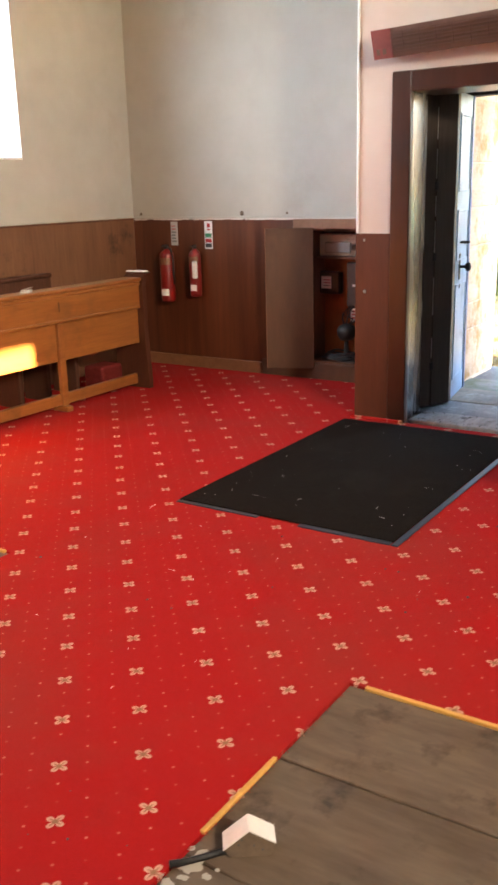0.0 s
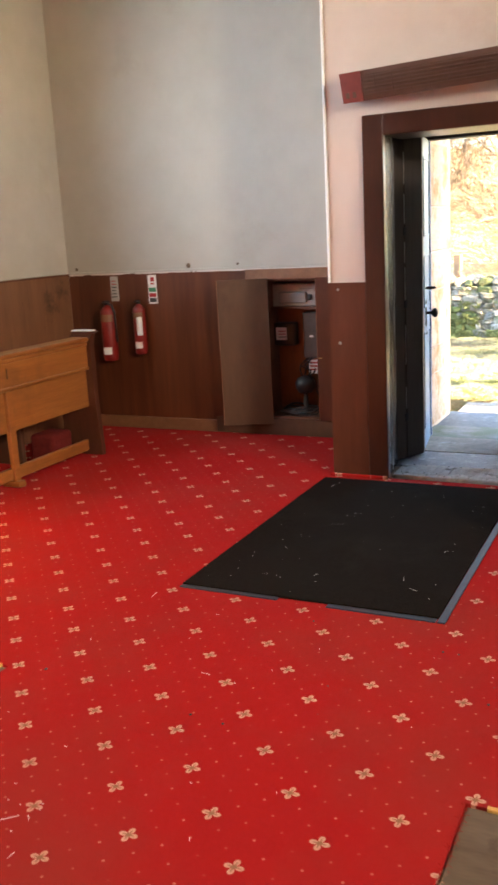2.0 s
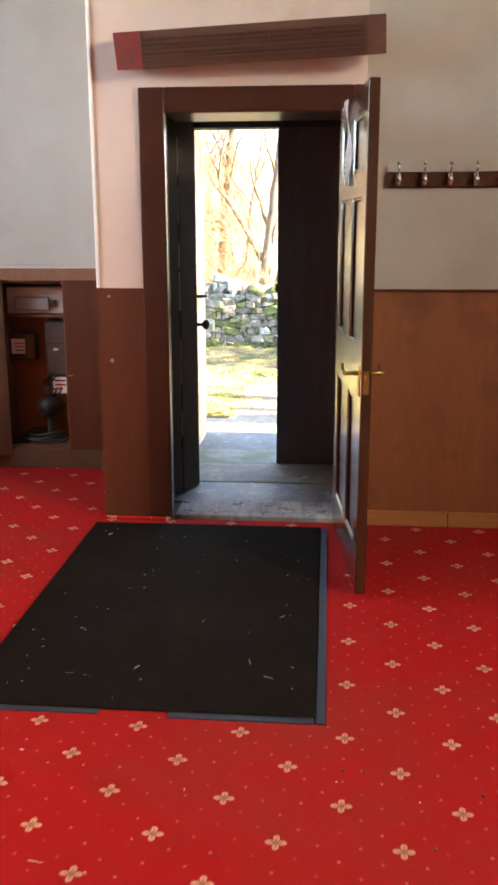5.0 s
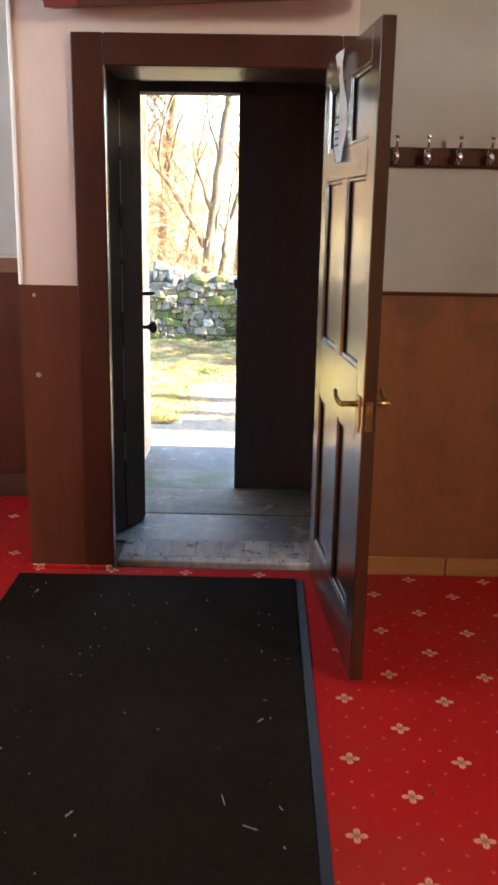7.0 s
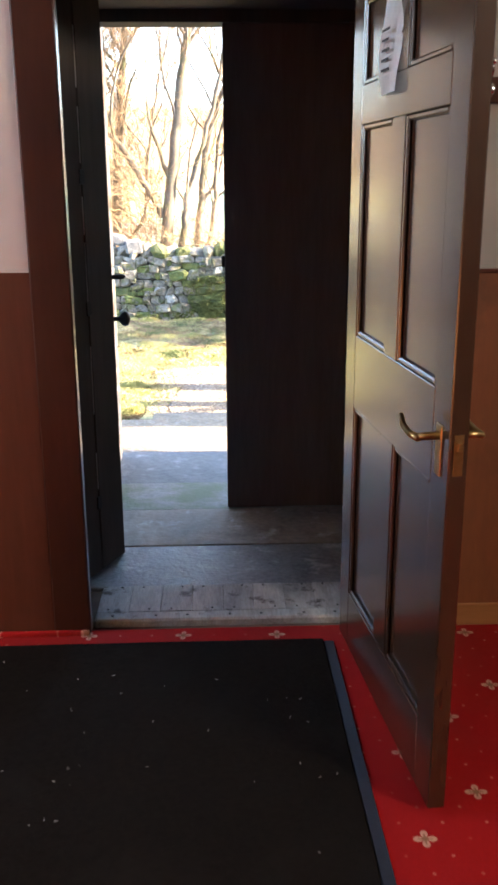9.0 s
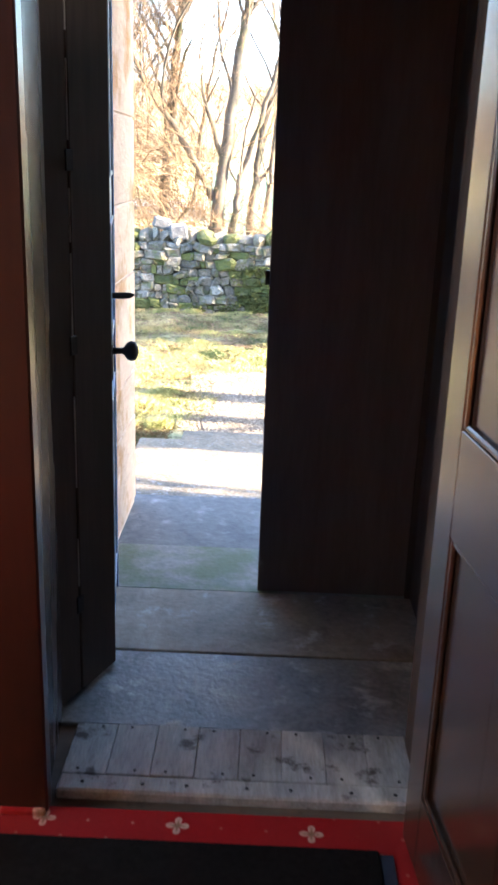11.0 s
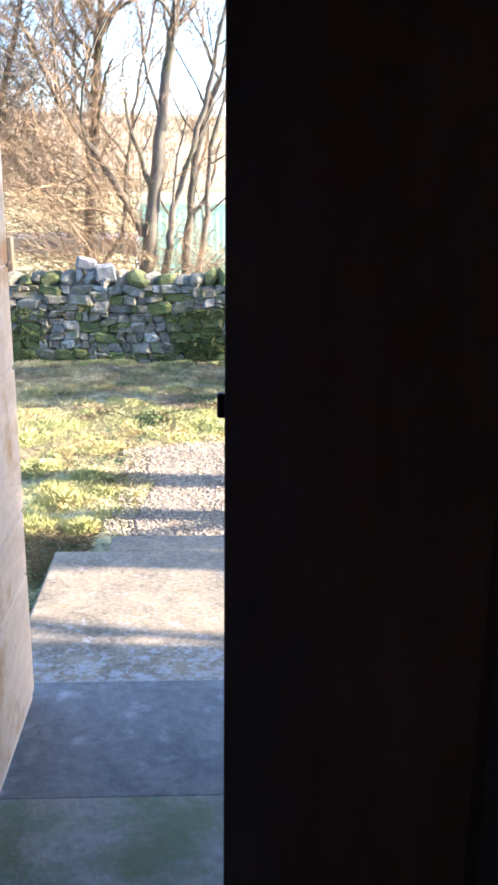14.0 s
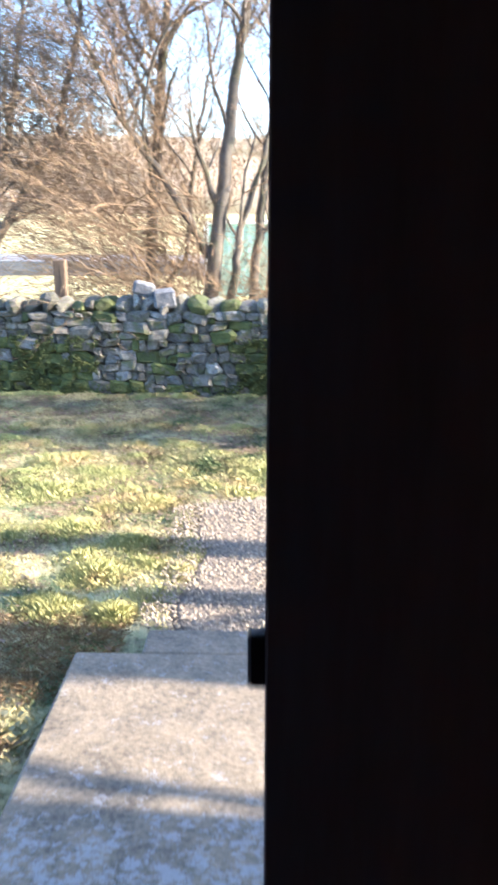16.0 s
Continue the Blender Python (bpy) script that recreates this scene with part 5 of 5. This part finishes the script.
def leaf_at(i):
    x, y = rng.uniform(-5.4, -1.0), 7.6 + 6.9 * rng.random() ** 0.33
    if off_turf(x, y, rng.uniform(-0.1, 0.3)):
        return None
    s = rng.uniform(0.008, 0.022)
    return x, y, ground_z(x, y) + rng.uniform(0.002, 0.015), s, s, s * 0.7, rng.uniform(0, 6.3)


scatter("fallen_leaves", 19000, leaf_at, LEAF, M["leaf"], "brown fallen leaves in the grass", "leaves")

# ---- dry stone wall ----
rng = random.Random(21)


def stone_mesh(kind, seed):
    """A weathered lump with a rough rounded outline."""
    r = random.Random(seed)
    b = bmesh.new()
    bmesh.ops.create_icosphere(b, subdivisions=2, radius=0.62)
    cuts = [Vector((r.uniform(-1, 1), r.uniform(-1, 1), r.uniform(-1, 1))).normalized() for _ in range(7)]
    for v in b.verts:
        for n in cuts:
            over = v.co.dot(n) - 0.38
            if over > 0:
                v.co -= n * over * 0.85
        v.co += noise.noise_vector(v.co * 3.1 + Vector((seed, 0, 0))) * 0.07
    return mesh_of("stone", b, M[kind])


STONES = {k: [stone_mesh(k, 100 * q + i) for i in range(8)] for q, k in enumerate(("stone", "pale_stone", "moss_stone"))}
drywall = tagged(new("wall_dry_stone"), "old dry stone wall with moss and upright coping stones", "wall", kind="structure")
WY, WB, WT2 = 14.56, -0.40, 0.49
part("core", box(-7.2, WY + 0.052, WB - 0.15, 3.0, WY + 0.50, WT2), M["hearting"], drywall)


def put_stone(kind, x, y, z, sx, sy, sz, roll=0.0, yaw=0.0):
    o = new("stone", rng.choice(STONES[kind]))
    o.parent = drywall
    o.matrix_basis = pose(x, y, z, ry=roll, rz=yaw) @ Matrix.Diagonal((sx, sy, sz, 1))
    return o


def fitted_stone(x0, z0, x1, z1, kind, proud):
    """A broken rubble stone that fills a place in the wall's face."""
    c, w, h = Vector(((x0 + x1) / 2, (z0 + z1) / 2)), (x1 - x0) / 2, (z1 - z0) / 2
    cut = [rng.choice((0.06, 0.15, 0.3, 0.55, 0.9)) * rng.uniform(0.7, 1.1) if k in (0, 1, 4, 5) else rng.choice((0.08, 0.2, 0.45, 0.8)) * rng.uniform(0.7, 1.1) for k in range(8)]
    outline = [(-1 + cut[0], -1), (1 - cut[1], -1), (1, -1 + cut[2]), (1, 1 - cut[3]), (1 - cut[4], 1), (-1 + cut[5], 1), (-1, 1 - cut[6]), (-1, -1 + cut[7])]
    skew, lean = rng.uniform(-0.30, 0.30), rng.uniform(-0.25, 0.25)
    w, h = w * 1.09, h * 1.13
    poly = [Vector((w * (u + lean * v) + rng.uniform(-0.006, 0.006), h * (v + skew * u) + rng.uniform(-0.007, 0.007))) for u, v in outline]
    b = bmesh.new()
    tilt = Vector((rng.uniform(-0.16, 0.16), rng.uniform(-0.2, 0.2)))
    rings = []
    for shrink, y in ((0.95, 0.16), (1.0, 0.030), (0.93, 0.002), (0.62, -0.016)):
        rings.append([b.verts.new((p.x * shrink * rng.uniform(0.94, 1.05), y - proud + (tilt.dot(p) if y < 0.1 else 0) + rng.uniform(-0.007, 0.007), p.y * shrink * rng.uniform(0.94, 1.05))) for p in poly])
    top = b.verts.new((rng.uniform(-0.3, 0.3) * w, -proud - rng.uniform(0.006, 0.016), rng.uniform(-0.3, 0.3) * h))
    for r0, r1 in zip(rings, rings[1:]):
        for k in range(8):
            b.faces.new((r0[k], r1[k], r1[(k + 1) % 8], r0[(k + 1) % 8]))
    for k in range(8):
        b.faces.new((rings[-1][k], top, rings[-1][(k + 1) % 8]))
    bmesh.ops.recalc_face_normals(b, faces=b.faces[:])
    o = new("stone", mesh_of("stone", b, M[kind]))
    o.parent = drywall
    o.matrix_basis = pose(c.x, WY + 0.03, c.y)


# stones laid one by one on the lowest place left
CELL = 0.02
level = [WB - 0.02] * int(3.9 / CELL)
while min(level) < WT2 - 0.03:
    low = min(level)
    i0 = level.index(low)
    i1 = i0
    while i1 < len(level) and abs(level[i1] - low) < 0.004:
        i1 += 1
    beside = [level[k] for k in (i0 - 1, i1) if 0 <= k < len(level)]
    room = i1 - i0
    n = int(rng.choice((rng.uniform(0.07, 0.13), rng.uniform(0.11, 0.19), rng.uniform(0.15, 0.27))) / CELL)
    if room - n < 4:
        n = min(room, 19)
    h = rng.uniform(0.055, 0.105) + 0.12 * n * CELL
    if room <= 6 and beside:
        h = max(0.024, min(beside) - low)
        n = room
    else:
        near = [q for q in beside if abs(q - low - h) < 0.030 and q > low + 0.02]
        if near:
            h = near[0] - low
    h = min(h, 0.15)
    if WT2 - low - h < 0.04:
        h = WT2 + rng.uniform(-0.01, 0.01) - low
    xa, xb = -4.95 + i0 * CELL, -4.95 + (i0 + n) * CELL
    xm, high = (xa + xb) / 2, (low - WB) / (WT2 - WB)
    mossy = 0.10 + (0.5 if high < 0.14 else 0) + (0.75 if xm < -3.55 and high < 0.6 else 0) + (0.8 if -2.05 < xm < -1.5 and high < 0.6 else 0)
    kind = "moss_stone" if rng.random() < mossy else ("pale_stone" if rng.random() < 0.20 else "stone")
    fitted_stone(xa, low, xb, low + h, kind, rng.uniform(-0.016, 0.028))
    for k in range(i0, i0 + n):
        level[k] = low + h
z = WT2 - 0.02
x = -5.0
while x < -0.9:
    w, h = rng.uniform(0.10, 0.22), rng.uniform(0.12, 0.21)
    kind = "moss_stone" if rng.random() < 0.7 else "stone"
    if -3.14 < x + w / 2 < -2.78:
        kind, h = "pale_stone", 0.20
    put_stone(kind, x + w / 2, WY + 0.18 + rng.uniform(-0.03, 0.03), z + h * 0.40, w * 1.25, 0.36, h * 1.10, rng.uniform(-25, 25), rng.uniform(-12, 12))
    x += w
for x, y, zz, w, h, roll in ((-3.05, 0.16, 0.24, 0.22, 0.14, 14), (-2.84, 0.12, 0.15, 0.21, 0.18, -6)):
    q = box(-w / 2, -0.12, -h / 2, w / 2, 0.12, h / 2, 0.022)
    for v in q.verts:
        v.co += noise.noise_vector(v.co * 14 + Vector((x, 0, 0))) * 0.022
    o = part("stone", q, M["coping"], drywall, "pale blue-grey coping block")
    o.matrix_basis = pose(x, WY + y, z + zz, ry=roll, rz=8)


def moss_at(i):
    side = rng.random()
    if side < 0.45:
        x, z = rng.uniform(-4.9, -3.5), WB + 0.65 * rng.random() ** 1.2
    elif side < 0.75:
        x, z = rng.gauss(-1.78, 0.16), WB + 0.62 * rng.random()
    else:
        x, z = rng.uniform(-4.9, -1.1), WB + 0.14 * rng.random() ** 1.5
    if noise.noise(Vector((x * 6, z * 8, 4))) < -0.02:
        return None
    s = rng.uniform(0.007, 0.020)
    return x, WY + rng.uniform(-0.035, 0.02), z + 0.02, s, s * 0.8, s * rng.uniform(0.5, 0.9), rng.uniform(0, 6.3)


scatter("moss", 9000, moss_at, OCTA, M["moss"], "thick green moss growing over the stone wall", "moss")
# the wall's run beyond, joined
b = bmesh.new()
for side in ((-7.2, -5.0), (-0.9, 3.0)):
    for c in range(8):
        x = side[0]
        while x < side[1]:
            w = rng.uniform(0.16, 0.32)
            me = rng.choice(STONES["stone"])
            n0 = len(b.verts)
            b.from_mesh(me)
            b.verts.ensure_lookup_table()
            for v in b.verts[n0:]:
                v.co = Vector((x + w / 2 + v.co.x * w, WY + 0.10 + v.co.y * 0.22, WB + 0.04 + c * 0.125 + v.co.z * 0.13))
            x += w
part("stone_run", b, M["stone"], drywall, kind="stuff")

# fence post standing behind the wall
fp = thing("fence_post", -3.93, 14.95, -0.30, "weathered wooden fence post behind the stone wall", "post")
b = box(-0.06, -0.05, 0, 0.06, 0.05, 1.28, 0.010)
bmesh.ops.subdivide_edges(b, edges=b.edges[:], cuts=1)
for v in b.verts:
    v.co += Vector((noise.noise(v.co * 9), noise.noise(v.co * 9 + Vector((5, 0, 0))), 0)) * 0.010
part("stake", b, M["grey_wood"], fp)


# ---- trees ----
def limb(b, twigs, p, d, r, length, depth, rg, curl=0.27):
    """A tapering bough that forks into smaller ones."""
    n = 5 if depth > 1 else 3
    pts, rad = [p.copy()], [r]
    for i in range(n):
        d = (d + Vector((rg.uniform(-1, 1), rg.uniform(-1, 1), rg.uniform(-0.6, 0.9))) * curl).normalized()
        p = p + d * (length / n)
        pts.append(p.copy())
        rad.append(r * (1 - 0.62 * (i + 1) / n))
        if depth > 0 and i > 0:
            for _ in range(1 + (rg.random() < 0.75)):
                side = Vector((rg.uniform(-1, 1), rg.uniform(-1, 1), rg.uniform(-0.1, 0.9))).normalized()
                limb(b, twigs, p, (d * 0.6 + side * 0.8).normalized(), max(0.003, rad[-1] * rg.uniform(0.35, 0.6)), length * rg.uniform(0.38, 0.62), depth - 1, rg, curl * 1.15)
    tube(pts, rad, 7 if r > 0.03 else (4 if r > 0.008 else 3), b if r > 0.012 else twigs, cap=False)


def stem(b, twigs, points, r0, r1, rg, forks=3, depth=2, reach=1.25):
    """A main stem along given places, with boughs from its upper part."""
    pts = [Vector(q) for q in points]
    fine, n = [], 5
    for a, c in zip(pts, pts[1:]):
        fine += [a.lerp(c, k / n) + Vector((rg.uniform(-1, 1), rg.uniform(-1, 1), 0)) * 0.02 for k in range(n)]
    fine.append(pts[-1])
    rad = [r0 + (r1 - r0) * i / (len(fine) - 1) for i in range(len(fine))]
    tube(fine, rad, 9, b, cap=False)
    for k in range(forks):
        i = int(len(fine) * rg.uniform(0.35, 0.95))
        d = (fine[min(i + 1, len(fine) - 1)] - fine[i - 1]).normalized()
        side = Vector((rg.uniform(-1, 1), rg.uniform(-0.7, 0.7), rg.uniform(0.1, 0.8))).normalized()
        limb(b, twigs, fine[i], (d * 0.5 + side * 0.8).normalized(), rad[i] * rg.uniform(0.4, 0.62), reach * rg.uniform(0.7, 1.3), depth, rg)
    d = (fine[-1] - fine[-2]).normalized()
    limb(b, twigs, fine[-1], d, r1, reach * 1.5, depth, rg)


def tree(base, stems, label, seed, group="bare trees"):
    t = thing("tree", *base, label, "tree", group)
    rg = random.Random(seed)
    b, tw = bmesh.new(), bmesh.new()
    for pts, r0, r1, forks, depth in stems:
        stem(b, tw, [tuple(Vector(q) - Vector(base)) for q in pts], r0, r1, rg, forks, depth)
    part("trunk", b, M["bark"], t, "", True)
    part("crown", tw, M["twig"], t, "fine bare twigs")
    return t


TY = 16.3
tree((-2.50, TY, -0.30), [
    ([(-2.56, TY, -0.32), (-2.50, TY, 0.62), (-2.36, TY, 1.66), (-2.25, TY, 2.65), (-2.12, TY, 3.4), (-1.9, TY, 5.0)], 0.105, 0.04, 11, 3),
    ([(-2.52, TY, 0.95), (-2.73, TY - 0.05, 1.35), (-3.10, TY - 0.1, 1.93), (-3.49, TY - 0.15, 2.49), (-3.95, TY - 0.2, 3.5)], 0.06, 0.02, 11, 3),
    ([(-2.46, TY, -0.3), (-2.22, TY, 0.69), (-2.15, TY, 1.27), (-1.76, TY, 2.46), (-1.5, TY, 3.6)], 0.062, 0.022, 9, 3)],
    "bare grey-barked tree with several stems behind the wall", 3)
tree((-3.20, 16.9, -0.30), [
    ([(-3.30, 16.9, -0.32), (-3.28, 16.9, 0.70), (-3.16, 16.9, 2.25), (-3.05, 16.9, 3.5), (-2.95, 16.9, 5.2)], 0.095, 0.035, 15, 3),
    ([(-3.26, 16.9, 0.3), (-2.86, 16.9, 0.9), (-2.72, 16.9, 2.1), (-2.55, 16.9, 3.0)], 0.04, 0.018, 6, 3)],
    "bare dark straight tree behind the wall", 8)
tree((-1.95, 16.6, -0.30), [
    ([(-2.02, 16.6, -0.32), (-2.0, 16.6, 0.68), (-1.88, 16.6, 1.9), (-1.53, 16.6, 3.0), (-1.2, 16.6, 4.3)], 0.07, 0.025, 8, 3),
    ([(-1.95, 16.6, -0.3), (-1.75, 16.6, 1.0), (-1.68, 16.6, 2.0), (-1.35, 16.6, 3.1)], 0.05, 0.018, 6, 3)],
    "bare leaning tree with reddish stems behind the wall", 14)
tree((-5.8, 16.8, -0.30), [
    ([(-5.8, 16.8, -0.32), (-5.2, 16.8, 1.0), (-4.35, 16.8, 2.3), (-4.0, 16.8, 3.6)], 0.07, 0.03, 12, 3),
    ([(-5.6, 16.8, 0.2), (-5.2, 16.8, 1.5), (-4.8, 16.8, 2.8), (-4.6, 16.8, 4.2)], 0.05, 0.02, 10, 3)],
    "bare twiggy small tree behind the wall", 19)
# trees out of view right of the door, added to cast shadow bands
for k, (x, y, h, r) in enumerate(((5.5, 8.72, 4.6, 0.16), (5.0, 8.46, 4.6, 0.17), (4.2, 7.56, 4.0, 0.14), (6.5, 9.75, 5.2, 0.18), (6.0, 9.12, 5.0, 0.13), (5.0, 12.3, 4.0, 0.15), (7.5, 13.3, 4.6, 0.15))):
    tree((x, y, -0.33), [([(x, y, -0.35), (x + 0.1, y, h * 0.4), (x - 0.1, y + 0.05, h * 0.8), (x, y, h * 1.1)], r, r * 0.45, 9, 3)], "bare tree added out of view to shade the slab and path", 30 + k)


# ---- thicket of twigs left of the trees ----
def thicket(name, x0, x1, y0, y1, n, seed, label, reach, top, lean=(-1.4, 0.7), low=0.0):
    """Arching twigs that spring from a tangle and lean to one side."""
    rg = random.Random(seed)
    b = bmesh.new()
    for i in range(n):
        x, y = rg.uniform(x0, x1), rg.uniform(y0, y1)
        p = Vector((x, y, -0.3 + low + top * rg.random() ** 1.1))
        d = Vector((rg.uniform(*lean), rg.uniform(-0.5, 0.5), rg.uniform(-0.1, 1.15))).normalized()
        r = rg.choice((0.0022, 0.003, 0.004, 0.0065))
        pts, rad = [p.copy()], [r]
        for k in range(8):
            d = (d + Vector((rg.uniform(-1, 0.9), rg.uniform(-1, 1), rg.uniform(-0.95, 0.7))) * 0.30).normalized()
            p = p + d * reach * rg.uniform(0.6, 1.3) / 8
            pts.append(p.copy())
            rad.append(r * (1 - 0.10 * (k + 1)))
            for _ in range(2):
                if k and rg.random() < 0.7:
                    q, e = p.copy(), (d + Vector((rg.uniform(-1, 1), rg.uniform(-1, 1), rg.uniform(-0.6, 0.9)))).normalized()
                    tube([q, q + e * 0.12, q + e * 0.24 + Vector((rg.uniform(-.07, .07), 0, rg.uniform(-.07, .07)))], [0.0028, 0.0022, 0.0012], 3, b, cap=False)
        tube(pts, rad, 3, b, cap=False)
    return tagged(part(name, b, M["twig"], None, kind="stuff"), label, "shrub")


thicket("bramble_thicket", -3.7, -2.45, 15.6, 17.4, 620, 5, "tangled leafless brown shrub behind the stone wall", 2.2, 1.6, (-1.6, 0.2), 0.35)
thicket("hawthorn_twigs", -5.3, -3.3, 15.8, 17.3, 850, 9, "fine bare crown of twigs above the shrub", 1.2, 2.2, (-1.2, 0.6), 1.7)
# Unseen hedge to the right, added to shade the turf before the wall.
thicket("shade_hedge", -0.5, 3.2, 12.7, 14.3, 800, 7, "leafless hedge added out of view to shade the turf by the wall", 1.0, 1.9)
thicket("undergrowth", -2.9, -0.9, 15.8, 17.4, 260, 6, "thin reddish undergrowth between the tree stems", 1.0, 1.1)

# ---- far field, fence, road, house and hill ----
structure("road", box(-60, 30.5, -0.6, 10, 34.5, 0.12), M["road"], "grey road across the field")
fence = thing("sheet_fence", -1.3, 25.0, -0.4, "pale green metal sheet fence with a white top rail", "fence")
for i in range(14):
    x = -1.9 + i * 0.42
    b = bmesh.new()
    front, back = [[[b.verts.new((x + k * 0.0694, yy + 0.006 * (k % 2), zz)) for k in range(7)] for zz in (0.05, 1.60)] for yy in (-0.01, 0.01)]
    for side in (front, back):
        for k in range(6):
            b.faces.new((side[0][k], side[0][k + 1], side[1][k + 1], side[1][k]))
    part("sheet", b, M["green_sheet"], fence)
part("top_rail", box(-1.95, -0.04, 1.60, 4.0, 0.04, 1.66), M["white_paint"], fence)
for x in (-1.95, 0.0, 2.0, 3.95):
    part("post", box(x - 0.04, 0.025, 0, x + 0.04, 0.10, 1.6), M["white_paint"], fence)
house = thing("cottage", 1.9, 112.0, 0.6, "small distant white cottage with a slate roof", "house")
part("wall", box(-1.6, 0, -1.0, 1.6, 4, 1.6), M["white_paint"], house)
b = bmesh.new()
v = [b.verts.new(c) for c in ((-1.8, -0.3, 1.6), (1.8, -0.3, 1.6), (1.8, 4.3, 1.6), (-1.8, 4.3, 1.6), (-1.8, 2, 2.8), (1.8, 2, 2.8))]
for f in ((0, 1, 5, 4), (2, 3, 4, 5), (3, 0, 4), (1, 2, 5), (3, 2, 1, 0)):
    b.faces.new([v[k] for k in f])
part("roof", b, M["roof"], house)
house.scale = (0.6, 0.6, 0.6)
for x in (-1.2, 0.9):
    part("window", box(x - 0.3, -0.03, 0.5, x + 0.3, 0.02, 1.4), M["ink"], house)
b = bmesh.new()
rows = []
for j in range(9):
    y = 120 + j * 30
    rows.append([b.verts.new((-220 + i * 16, y, -1 + 25.0 * math.sin(min(1.0, j / 7) * math.pi / 2) + 1.8 * noise.noise(Vector((i * 0.35, j * 0.5, 2))))) for i in range(28)])
for j in range(8):
    for i in range(27):
        b.faces.new((rows[j][i], rows[j][i + 1], rows[j + 1][i + 1], rows[j + 1][i]))
o = tagged(part("backdrop_hill", b, M["hill"], None, "", True), "tan winter hillside far behind the trees", "hill", kind="structure")


def fray_at(i):
    x, y = (-1.078 + rng.uniform(-0.006, 0.012), rng.uniform(0.7, PIT_Y + 0.02)) if i % 3 else (rng.uniform(-1.078, 0.2), PIT_Y + 0.02 - rng.uniform(-0.004, 0.010))
    return x, y, 0.0, 0.0009, rng.uniform(0.004, 0.018), rng.uniform(-0.004, 0.006), rng.uniform(0, 6.3)


scatter("carpet_fray", 2600, fray_at, BLADE, M["carpet"], "frayed red tufts along the cut carpet edge", "carpet")
